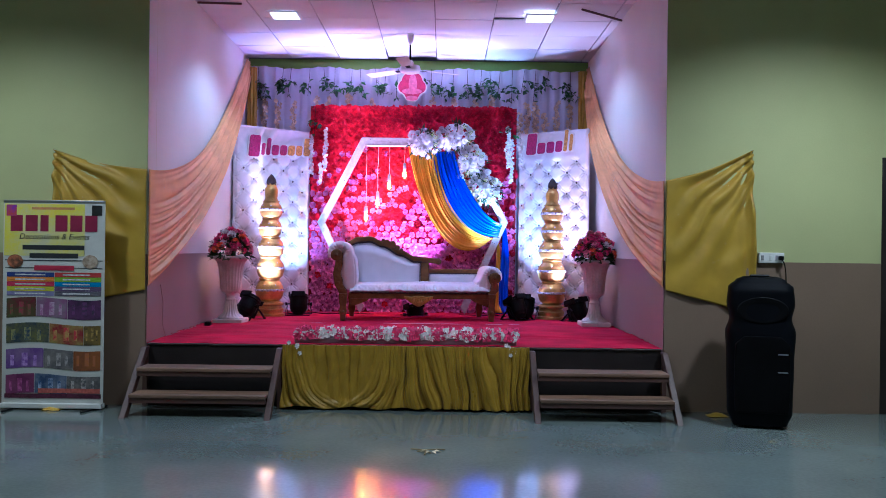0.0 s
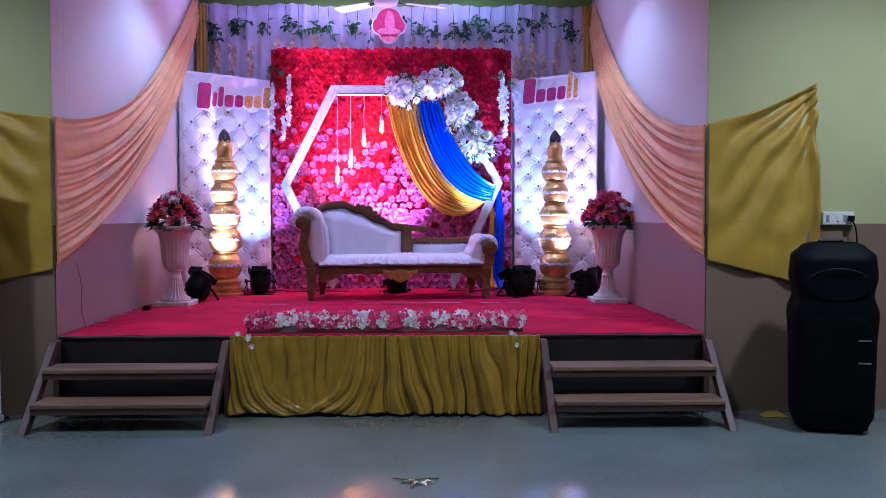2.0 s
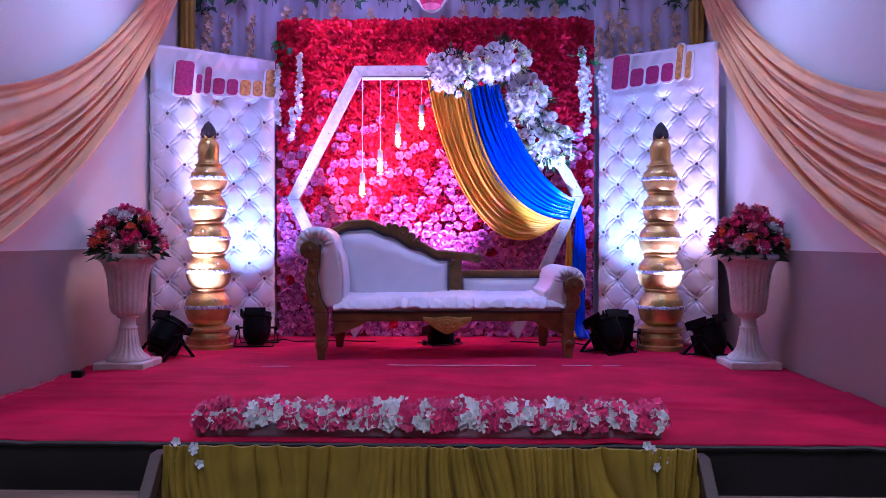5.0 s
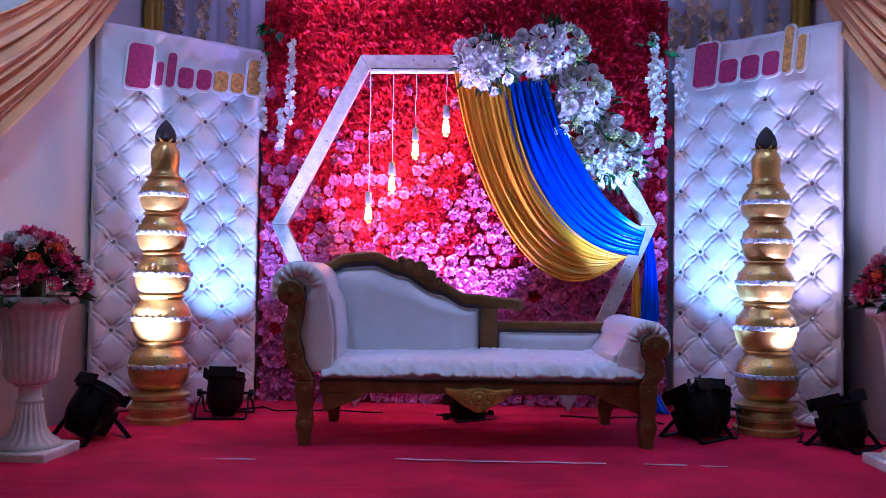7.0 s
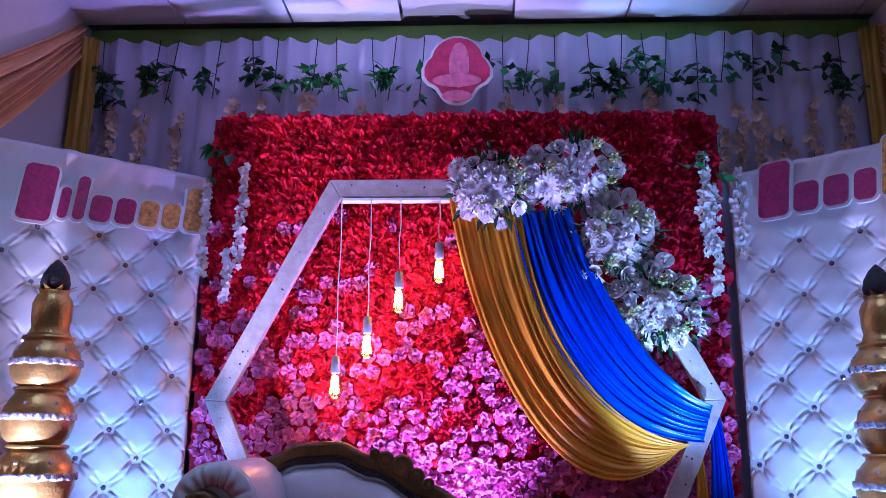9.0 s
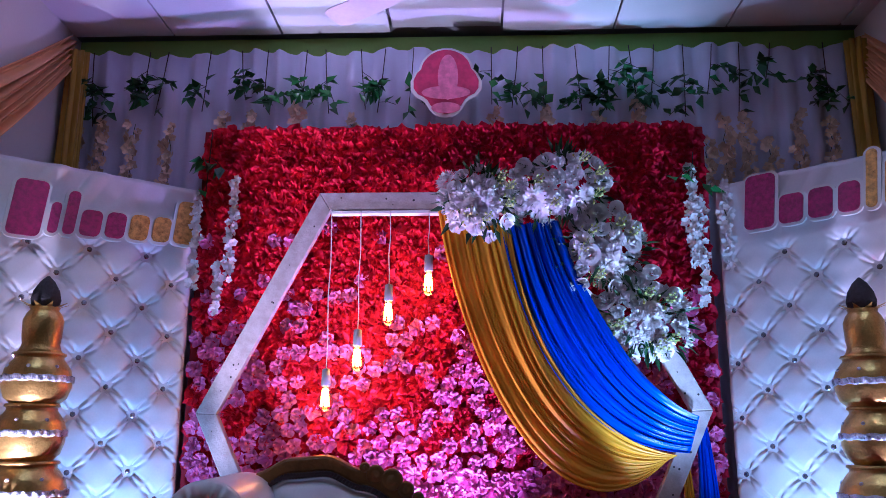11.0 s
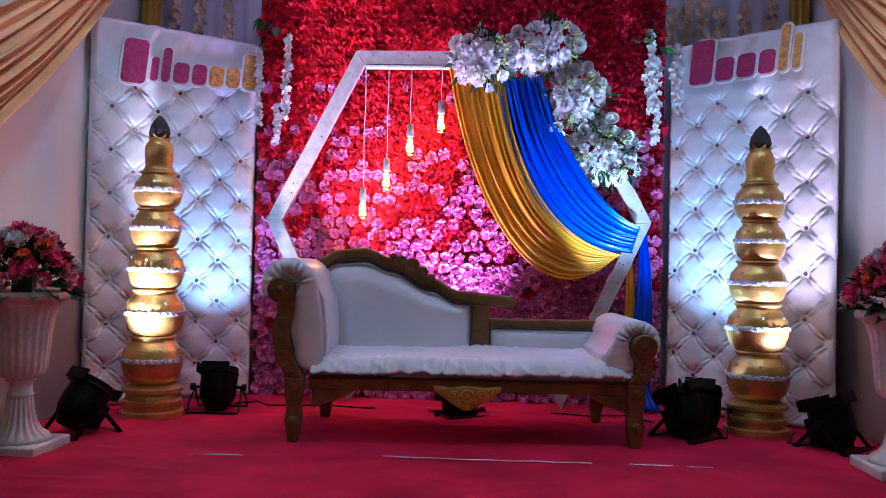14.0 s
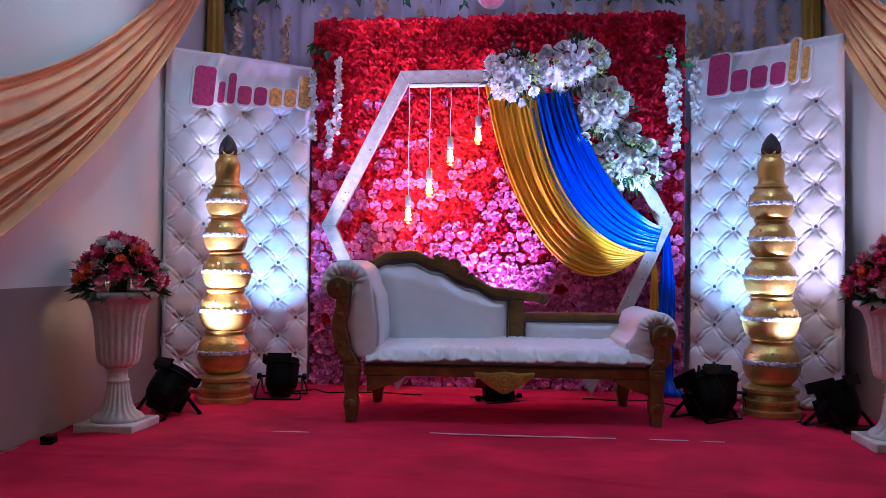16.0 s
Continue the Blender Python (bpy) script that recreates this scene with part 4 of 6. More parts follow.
# ---- stacked pot pillars ----
def pot_pillar(at):
    ob = thing("pot_pillar", "stack of golden painted pots with silver lace and a dark coconut", "pillar", at, "pot pillars")
    base = [(0.160, 0.0), (0.160, 0.028), (0.142, 0.035), (0.142, 0.062), (0.150, 0.066), (0.150, 0.082), (0.136, 0.090), (0.128, 0.115), (0.152, 0.128), (0.152, 0.145), (0.095, 0.168), (0.02, 0.17)]
    part("base", lathe(bmesh.new(), base, 36, at), M_POT, ob, "stepped golden base", smooth=False)
    z = 0.165
    for i, (r, h) in enumerate(((0.153, 0.250), (0.150, 0.245), (0.140, 0.222), (0.125, 0.212), (0.122, 0.195))):
        prof = [(0.06, 0), (r * 0.66, 0.004), (r * 0.88, h * 0.14), (r * 0.985, h * 0.34), (r, h * 0.52), (r * 0.93, h * 0.70), (r * 0.78, h * 0.83), (r * 0.70, h * 0.89), (r * 0.70, h * 0.93), (r * 0.77, h * 0.96), (r * 0.75, h * 1.0), (0.05, h)]
        fine = []
        for (r0, z0), (r1, z1) in zip(prof, prof[1:]):
            fine += [(r0 + (r1 - r0) * k / 3, z0 + (z1 - z0) * k / 3) for k in range(3)]
        fine.append(prof[-1])
        lean = 0.006 * math.sin(i * 2.1 + at[0])
        c = (at[0] + lean, at[1], at[2] + z)
        pot = part("pot", lathe(bmesh.new(), fine, 36, c), M_POT, ob, "golden painted clay pot", smooth=True)
        bm = bmesh.new()

        def lace(u, v, r=r, h=h, c=c):
            a = 2 * math.pi * u
            k = r * 1.012 + 0.004 * math.sin(u * 2 * math.pi * 30 + v * 3)
            return (c[0] + k * math.cos(a), c[1] + k * math.sin(a), c[2] + h * 0.50 + (v - 0.5) * 0.024 + 0.002 * math.sin(u * 2 * math.pi * 14))

        part("lace_band", sheet(bm, lace, 120, 3), M_LACE, pot, "silver lace ribbon", smooth=True, solid=0.003)
        for k in range(7):
            a = k * 2 * math.pi / 7 + i
            q = r * 0.90
            stud = lathe(bmesh.new(), [(0.008, -0.002), (0.007, 0.003), (0.002, 0.006)], 8)
            bmesh.ops.transform(stud, matrix=Matrix.Translation((c[0] + q * math.cos(a), c[1] + q * math.sin(a), c[2] + h * 0.72)) @ Matrix.Rotation(a, 4, "Z") @ Matrix.Rotation(radians(70), 4, "Y"), verts=stud.verts)
            part("mirror_stud", stud, M_LACE, pot)
        z += h - 0.006
    neck = [(0.085, 0), (0.072, 0.02), (0.066, 0.04), (0.070, 0.07), (0.072, 0.13), (0.062, 0.155), (0.050, 0.170), (0.055, 0.18), (0.03, 0.185)]
    part("neck", lathe(bmesh.new(), [(r, q) for r, q in neck], 28, (at[0], at[1], at[2] + z)), M_POT, ob, "golden dome jar", smooth=True)
    z += 0.175
    bm = bmesh.new()
    for k in range(8):
        a = 2 * math.pi * k / 8
        c, s = math.cos(a), math.sin(a)
        o = Vector((at[0], at[1], at[2] + z))
        v = [bm.verts.new(o + Vector(p)) for p in ((0.03 * c - 0.016 * s, 0.03 * s + 0.016 * c, 0), (0.03 * c + 0.016 * s, 0.03 * s - 0.016 * c, 0), (0.085 * c, 0.085 * s, 0.022))]
        bm.faces.new(v)
    part("leaf_collar", bm, M_GILT, ob, "gilt leaf tips", solid=0.002)
    part("coconut", lathe(bmesh.new(), [(0.028, 0), (0.050, 0.018), (0.054, 0.04), (0.046, 0.075), (0.026, 0.11), (0.004, 0.132)], 22, (at[0], at[1], at[2] + z - 0.004)), M_COCONUT, ob, "dark coconut tip", smooth=True)
    return ob


for px, py in ((-1.946, 9.25), (1.240, 9.34)):
    stack = pot_pillar((px, py, STAGE + 0.006))
    stack.matrix_basis = stack.matrix_basis @ Matrix.Diagonal((1.03, 1.03, 1.025, 1))


# ---- urns with flowers ----
def leaf(bm, m, length, width, fold=0.2):
    pts = [(0, 0, 0), (width * 0.5, length * 0.4, fold * width), (0, length * 0.45, -0.1 * width), (-width * 0.5, length * 0.4, fold * width), (0, length, -0.15 * length)]
    v = [bm.verts.new(m @ Vector(p)) for p in pts]
    bm.faces.new((v[0], v[1], v[2]))
    bm.faces.new((v[0], v[2], v[3]))
    bm.faces.new((v[1], v[4], v[2]))
    bm.faces.new((v[2], v[4], v[3]))


def facing(at, normal, spin=0.0):
    """A matrix whose -y looks along normal."""
    q = Vector(normal).to_track_quat("-Y", "Z")
    return Matrix.Translation(at) @ q.to_matrix().to_4x4() @ Matrix.Rotation(spin, 4, "Y")


def bloom(at, normal, r, rnd, rings=3, petals=6, lift=0.7):
    bm = rosette(bmesh.new(), (0, 0, 0), r, rnd.random() * 6, rnd, rings, petals, lift)
    bmesh.ops.transform(bm, matrix=facing(at, normal), verts=bm.verts)
    return bm


def flower_urn(at, seed):
    rnd = random.Random(seed)
    ob = thing("flower_urn", "fluted white plaster urn on a square plinth", "urn", at, "flower urns")
    x, y, z0 = at
    part("plinth", boxed((x - 0.15, y - 0.15, z0), (x + 0.15, y + 0.15, z0 + 0.045)), M_URN, ob, bevel=0.008)
    foot = [(0.128, 0.045), (0.124, 0.060), (0.112, 0.070), (0.086, 0.088), (0.068, 0.120), (0.058, 0.165), (0.051, 0.22), (0.048, 0.232), (0.054, 0.236), (0.053, 0.244), (0.046, 0.248), (0.045, 0.295), (0.060, 0.300), (0.061, 0.308), (0.05, 0.312)]
    part("foot", lathe(bmesh.new(), foot, 96, at, 0.055, 18, 0.065, 0.225), M_URN, ob, smooth=True)
    bowl = [(0.050, 0.306), (0.078, 0.316), (0.094, 0.332), (0.103, 0.360), (0.108, 0.42), (0.114, 0.50), (0.124, 0.57), (0.140, 0.618), (0.158, 0.640), (0.178, 0.648), (0.186, 0.660), (0.184, 0.678), (0.172, 0.684), (0.158, 0.683), (0.144, 0.662), (0.122, 0.58), (0.03, 0.57)]
    part("bowl", lathe(bmesh.new(), bowl, 96, at, 0.024, 22, 0.33, 0.62), M_URN, ob, smooth=True)
    fl = thing("flower_arrangement", "round bunch of pink, white and coral artificial flowers in the urn", "flowers", (x, y, z0 + 0.60), "urn flowers")
    # leaves
    bm = bmesh.new()
    tube(bm, [(x, y, z0 + 0.572), (x, y, z0 + 0.78)], 0.05, 10)
    for i in range(150):
        a, e = rnd.random() * 6.283, rnd.uniform(-0.25, 1.2)
        d = Vector((math.cos(a) * math.cos(e), math.sin(a) * math.cos(e), math.sin(e)))
        p = Vector((x, y, z0 + 0.70)) + Vector((d.x * 0.145, d.y * 0.145, d.z * 0.14))
        m = Matrix.Translation(p) @ d.to_track_quat("Y", "Z").to_matrix().to_4x4() @ Matrix.Rotation(rnd.uniform(-1, 1), 4, "Y")
        leaf(bm, m, rnd.uniform(0.07, 0.12), rnd.uniform(0.04, 0.06))
    tagged(part("foliage", bm, M_LEAF, fl, "dark green fabric leaves", solid=0.001), kind="stuff")
    kinds = [(M_HOTPINK, "hot pink bloom"), (M_WHITEPETAL, "white bloom"), (M_ORANGE, "coral bloom"), (M_ROSEPINK, "rose pink bloom"), (M_HOTPINK, "hot pink bloom")]
    n = 62
    for i in range(n):
        e = math.asin(0.02 + 0.97 * (i + 0.5) / n)
        a = i * 2.39996 + rnd.uniform(-0.2, 0.2)
        d = Vector((math.cos(a) * math.cos(e), math.sin(a) * math.cos(e), math.sin(e)))
        p = Vector((x, y, z0 + 0.715)) + Vector((d.x * 0.205 * (1 - 0.25 * d.z), d.y * 0.205 * (1 - 0.25 * d.z), d.z * 0.235)) * rnd.uniform(0.88, 1.06)
        m, label = kinds[rnd.choice((0, 0, 1, 1, 3, 3, 4, 2) if i % 3 else (0, 1, 3, 4))]
        if a % 6.283 > 2.4 and e < 0.7 and i % 3 == 0:
            m, label = kinds[2 if i % 12 == 3 else 0]
        part("bloom", bloom(p, d + Vector((0, 0, 0.25)), rnd.uniform(0.034, 0.050), rnd, 4, 6, 0.8), m, fl)
    return ob


flower_urn((-2.165, 8.385, STAGE + 0.006), 3)
flower_urn((1.582, 8.53, STAGE + 0.006), 8)


# ---- stage flood lights ----
def flood(at, aim, floor_at):
    ob = thing("flood_light", "black stage flood can on a two-legged floor yoke", "stage light", (floor_at[0], floor_at[1], STAGE + 0.006), "flood lights")
    d = (Vector(aim) - Vector(at)).normalized()
    side = d.cross(Vector((0, 0, 1))).normalized()
    up = side.cross(d)
    m = Matrix.Translation(Vector(at)) @ Matrix((side, up, d)).transposed().to_4x4()
    bm = lathe(bmesh.new(), [(0.028, -0.245), (0.058, -0.240), (0.066, -0.215), (0.080, -0.205), (0.096, -0.165), (0.100, -0.130), (0.100, -0.045), (0.106, -0.043), (0.106, -0.030), (0.100, -0.028), (0.100, 0.0), (0.092, 0.0), (0.090, -0.014), (0.02, -0.014)], 28)
    bmesh.ops.transform(bm, matrix=m, verts=bm.verts)
    can = part("can", bm, M_BLACK, ob, smooth=False, bevel=0.002)
    bm = lathe(bmesh.new(), [(0.088, -0.012), (0.088, -0.008), (0.01, -0.006)], 24)
    bmesh.ops.transform(bm, matrix=m, verts=bm.verts)
    part("lens", bm, M_LENS, can, "dark front glass")
    for q in range(3):
        turned = m @ Matrix.Rotation(radians(90 * q), 4, "Z")
        part("gel_holder", boxed((-0.075, 0.101, -0.040), (0.075, 0.113, 0.016), turned), M_BLACK, can, bevel=0.003)
    part("vent_box", boxed((-0.060, -0.112, -0.20), (0.060, -0.07, -0.075), m), M_BLACK, can, bevel=0.006)
    part("display", boxed((-0.020, 0.0, -0.2475), (0.020, 0.022, -0.245), m), M_BLUEMARK, can, "small pale blue display")
    hub = Vector(at) - d * 0.11
    flat_d = Vector((d.x, d.y, 0)).normalized()
    ground = STAGE + 0.010
    for s in (-1, 1):
        p = hub + side * 0.124 * s
        part("knob", tube(bmesh.new(), [hub + side * 0.10 * s, hub + side * 0.128 * s, hub + side * 0.130 * s, hub + side * 0.152 * s], lambda u: 0.008 if u < 0.5 else 0.020, 10), M_BLACK, ob)
        for e in (-1, 1):
            foot = Vector((p.x, p.y, ground)) + flat_d * 0.115 * e + side * 0.012 * s
            bm = bmesh.new()
            ring = []
            for c in (p, p + (foot - p) * 0.55 + side * 0.006 * s, foot):
                ring.append([bm.verts.new(c + o) for o in (flat_d * -0.013, flat_d * 0.013, flat_d * 0.013 + side * 0.005 * s, flat_d * -0.013 + side * 0.005 * s)])
            for a, b in zip(ring, ring[1:]):
                for k in range(4):
                    bm.faces.new((a[k], a[(k + 1) % 4], b[(k + 1) % 4], b[k]))
            bm.faces.new(ring[0]), bm.faces.new(ring[-1])
            part("leg", bm, M_BLACK, ob)
    for e in (-1, 1):
        c = Vector((hub.x, hub.y, STAGE + 0.006)) + flat_d * 0.115 * e
        part("foot_bar", boxed((-0.138, -0.014, 0), (0.138, 0.014, 0.008), Matrix.Translation(c) @ Matrix.Rotation(math.atan2(side.y, side.x), 4, "Z")), M_BLACK, ob, bevel=0.002)
    return ob


M_BLUEMARK = mat("pale_blue_display", (0.25, 0.38, 0.50), 0.3, vary=0.1)
for at, aim, watts, colour, angle in FLOODS:
    flood(Vector(at) - (Vector(aim) - Vector(at)).normalized() * 0.035, aim, at)


# ---- curtain behind the stage ----
def curtain_at(u, v):
    x = -2.42 + u * 4.14
    z = 3.515 - v * (3.515 - STAGE - 0.01)
    f = 0.025 * math.sin(x * 42 + 1.5 * math.sin(x * 5)) + 0.012 * noise.noise((x * 11, z * 0.7, 0)) + 0.006 * math.sin(x * 95)
    sag = 0.014 * math.sin(x * 7.5) if v == 0 else 0
    return (x, 10.175 - f, z + sag)


tagged(part("back_curtain", sheet(bmesh.new(), curtain_at, 260, 16), M_CURTAIN, None, "white gathered net curtain hung before the back wall", smooth=True, solid=0.003), "", "curtain")


# ---- cloth swags on the recess walls and round the corners ----
def fold_wave(v, u, n, seed):
    w = v + 0.035 * noise.noise((u * 2.2, v * 3, seed)) + 0.11 * noise.noise((v * 4.5, 0.3, seed + 1))
    k = math.sin(2 * math.pi * n * w + 1.6 * noise.noise((u * 1.5, v * 2, seed + 3)))
    k2 = math.sin(2 * math.pi * n * 2.3 * w + seed + 2.0 * u)
    size = 0.75 + 0.5 * noise.noise((v * 6, u, seed + 7))
    return (0.5 + 0.5 * math.copysign(abs(k) ** 0.8, k)) * size + 0.20 * k2 + 0.25 * noise.noise((v * 22, u * 3, seed))


def wall_swag(side, upper, lower, tip, outer_low, low_corner, seed):
    """side -1: left wall, 1: right wall. upper, lower: edges as (y, z) curves from the back top to the front corner."""
    ob = thing("wall_swag", "long mustard cloth swagged along wall and round corner, inner run coloured peach as lit", "cloth swag", ((LEFT_X if side < 0 else RIGHT_X), 8.0, STAGE), "wall swags")

    def inside(u, v):
        a, b = bez(upper, u), bez(lower, u)
        y, z = a[0] + (b[0] - a[0]) * v, a[1] + (b[1] - a[1]) * v
        z -= 0.05 * math.sin(math.pi * u) * math.sin(math.pi * v) * 0.6
        k = (y - WALL_Y) / (BACK_Y - WALL_Y)
        wall = LEFT_X + (LEFT_BACK_X - LEFT_X) * k if side < 0 else RIGHT_X
        amp = 0.064 * (0.30 + 0.70 * math.sin(math.pi * min(1, 0.15 + 0.85 * u))) * (1 - 0.55 * u ** 3)
        bulge = 1.45 * amp * fold_wave(v ** 1.2, u, 8.0, seed) * (0.55 + 0.6 * v) + 0.03 * math.sin(math.pi * u)
        if u > 0.96:
            bulge *= (1 - u) / 0.04 * 0.7 + 0.3
        return (wall - side * (0.010 + bulge), y, z)

    # one cloth with the outer part; its peach is stage light put into the colour
    part("inner_cloth", sheet(bmesh.new(), inside, 110, 170), M_LITDRAPE, ob, "mustard cloth in long folds, coloured peach as under stage light", smooth=True, solid=0.003)
    corner = LEFT_X if side < 0 else RIGHT_X

    def outside(u, v):
        t0, t1 = bez(upper, 1)[1], tip[1]
        b0, b1 = low_corner, outer_low[1]
        zt = t0 + (t1 - t0) * u - 0.03 * math.sin(math.pi * u)
        zb = b0 + (b1 - b0) * u
        x0, x1 = corner + side * 0.004, tip[0] + (outer_low[0] - tip[0]) * v
        x = x0 + (x1 - x0) * u
        z = zt + (zb - zt) * v
        # folds fan out from the pinned tip
        ang = math.atan2((tip[1] - z) + 0.05, abs(tip[0] - x) + 0.12)
        f = 0.024 * math.sin(ang * 27 + seed + 2 * noise.noise((x * 3, z * 3, 1))) * min(1, 2.5 * u) * (1 - 0.4 * v) + 0.010 * noise.noise((x * 5, z * 5, seed))
        f += 0.018 * math.sin(u * 40) * max(0, (u - 0.82) / 0.18)
        return (x, WALL_Y - 0.022 - f, z)

    part("outer_cloth", sheet(bmesh.new(), outside, 80, 70), M_DRAPE, ob, "mustard net cloth pinned on the hall wall", smooth=True, solid=0.003)
    part("pin", lathe(bmesh.new(), [(0.008, -0.02), (0.010, 0), (0.003, 0.004)], 8, (tip[0], WALL_Y - 0.02, tip[1])), M_STEEL, ob)
    bm = bmesh.new()
    rnd = random.Random(seed)
    for i in range(26):
        u, v = rnd.uniform(0.1, 0.95), rnd.uniform(0.05, 0.75)
        p = Vector(outside(u, v)) if i % 2 else Vector(inside(0.55 + 0.4 * u, v))
        p += Vector((0, -0.006, 0)) if i % 2 else Vector((-side * 0.006, 0, 0))
        box(bm, (p.x - 0.0018, p.y - 0.001, p.z - 0.0018), (p.x + 0.0018, p.y + 0.001, p.z + 0.0018))
    tagged(part("sequins", bm, M_LACE, ob, "tiny shiny sequins"), kind="stuff")
    return ob


wall_swag(-1, ((10.10, 3.60), (9.05, 2.78), (7.95, 1.93), (6.601, 1.90)), ((10.13, 3.46), (9.4, 2.66), (7.9, 1.24), (6.601, 0.96)), (-3.127, 2.045), (-3.17, 0.78), 0.93, 2)
wall_swag(1, ((10.14, 3.56), (9.1, 2.72), (7.95, 1.90), (6.601, 1.86)), ((10.14, 3.34), (9.2, 2.34), (7.95, 1.30), (6.601, 1.00)), (2.472, 2.11), (2.53, 0.79), 0.98, 9)

# gathered cloth falling at either end of the curtain
for x in (-2.375, 1.70):
    def fall(u, v, x=x):
        a = 2 * math.pi * u
        r = 0.038 * (1 + 0.30 * math.sin(7 * a) + 0.1 * math.sin(3 * a + 8 * v))
        return (x + r * math.cos(a) * 1.2, 10.08 + r * math.sin(a) * 0.8, 3.49 - v * 2.98)
    tagged(part("hanging_cloth", sheet(bmesh.new(), fall, 60, 14), M_DRAPE, None, "peach mustard cloth gathered into an upright fall", smooth=True, solid=0.003), "", "cloth", "upright cloth falls")


# ---- satin swags and flowers on the hexagon ----
def satin(name, inner, outer, y, n, material, label, seed, parent, deep):
    def at(u, v):
        a, b = bez(inner, u), bez(outer, u)
        x, z = a[0] + (b[0] - a[0]) * v, a[1] + (b[1] - a[1]) * v
        pinch = 1 - 0.55 * u ** 4
        f = deep * fold_wave(v, u, n, seed) * pinch * (0.45 + 0.55 * math.sin(math.pi * min(1, 0.2 + 0.8 * u)))
        return (x, y - f - 0.055 * math.sin(math.pi * u) + 0.02 * v, z)

    return part(name, sheet(bmesh.new(), at, 90, 130), material, parent, label, smooth=True, solid=0.003)


swag = thing("satin_swag", "gold and royal blue satin swagged across the hexagon frame", "cloth swag", (0.2, 9.75, STAGE))
GOLD_OUT = ((-0.435, 2.565), (-0.33, 1.75), (0.10, 0.95), (0.56, 1.40))
MIDDLE = ((-0.10, 2.44), (-0.05, 2.00), (0.12, 1.50), (0.60, 1.42))
BLUE_IN = ((0.12, 2.45), (0.20, 2.10), (0.45, 1.65), (0.70, 1.585))
MIDDLE_B = ((-0.14, 2.44), (-0.07, 1.98), (0.11, 1.45), (0.655, 1.43))
satin("gold_cloth", MIDDLE, GOLD_OUT, 9.775, 8.0, M_GOLDSATIN, "gold satin", 4, swag, 0.022)
satin("blue_cloth", BLUE_IN, MIDDLE_B, 9.760, 6.2, M_BLUESATIN, "royal blue satin", 6, swag, 0.040)
for x0, x1, z1, z0, y, m, nm in ((0.625, 0.685, 1.44, 0.53, 9.88, M_GOLDSATIN, "gold_tail"), (0.68, 0.79, 1.56, 0.515, 9.87, M_BLUESATIN, "blue_tail")):
    def tail(u, v, x0=x0, x1=x1, z1=z1, z0=z0, y=y):
        spread = 0.35 + 0.65 * min(1, v * 2.2)
        c = (x0 + x1) / 2 + 0.01 * v
        w = (x1 - x0) * (spread + 0.9 * max(0, v - 0.90) / 0.10)
        return (c + (u - 0.5) * w + 0.01 * math.sin(6 * v), y - 0.018 * fold_wave(u, v, 4, 5) - 0.10 * max(0, v - 0.9) / 0.1 * u, z1 + (z0 - z1) * v)
    part(nm, sheet(bmesh.new(), tail, 36, 36), m, swag, smooth=True, solid=0.003)


def shared(name, bm, material):
    me = bpy.data.meshes.new(name)
    bm.to_mesh(me)
    bm.free()
    me.materials.append(material)
    me.shade_smooth()
    return me


def piece(name, me, parent, m):
    o = new(name, me)
    o.parent = parent
    o.matrix_parent_inverse = parent.matrix_basis.inverted()
    o.matrix_basis = m
    return o


def mum(bm, r, rnd):
    for k in range(4):
        n = 9 + 3 * k
        for i in range(n):
            a = 2 * math.pi * i / n + k
            e = radians(80 - 24 * k)
            ln, w = r * (0.55 + 0.15 * k) * rnd.uniform(0.9, 1.1), r * 0.13
            d = Vector((math.cos(a) * math.cos(e), -math.sin(e), math.sin(a) * math.cos(e)))
            s = Vector((-math.sin(a), 0, math.cos(a))) * w
            v = [bm.verts.new(p) for p in (d * 0.1 * r, d * ln * 0.7 + s, d * ln, d * ln * 0.7 - s)]
            bm.faces.new(v)
    return bm


def rose(bm, r, rnd):
    """A cupped rose: a tight bud, then rings of overlapping petals that open outwards; it looks along -y."""
    for k in range(4):
        n = (3, 3, 5, 6)[k]
        for i in range(n):
            a0 = 2 * math.pi * i / n + k * 0.9 + rnd.uniform(-0.25, 0.25)
            rb, rt = r * (0.04 + 0.12 * k), r * (0.17 + 0.235 * k)
            yt = -r * (1.00 - 0.20 * k) * rnd.uniform(0.90, 1.10)
            out = rnd.uniform(1.0, 1.16) + 0.06 * k
            g = []
            for q in range(5):
                a = a0 + (q / 4 - 0.5) * 2 * math.pi / n * 1.5
                bend = (0.80, 0.96, 1.03, 0.95, 0.76)[q]
                g.append([bm.verts.new((p * math.cos(a), y, p * math.sin(a))) for p, y in ((rb, 0.0), (rt * 0.94, yt * 0.50), (rt * (1.0 + 0.02 * q), yt * 0.85 * bend), (rt * out * (0.9 + 0.1 * bend), yt * bend))])
            for q in range(4):
                for j in range(3):
                    bm.faces.new((g[q][j], g[q + 1][j], g[q + 1][j + 1], g[q][j + 1]))
    return bm


M_WHITEPIECE = mat("white_rose_petal", (0.80, 0.76, 0.76), 0.6, vary=0.05, scale=20, bump=0.1, per_piece=0.14, thin=0.10, spec=0.2)
rnd = random.Random(21)
ROSES = [shared("white_rose", rose(bmesh.new(), 0.056, rnd), M_WHITEPIECE) for i in range(4)]
CARNATIONS = [shared("white_carnation", frill(bmesh.new(), (0, 0, 0), 0.056, rnd, 4, 20, 0.75, 0.40), M_WHITEPIECE) for i in range(3)]
for me in CARNATIONS:
    me.shade_flat()
MUMS = [shared("white_mum", mum(bmesh.new(), 0.075, rnd), M_WHITEPIECE) for i in range(2)]
bm = bmesh.new()
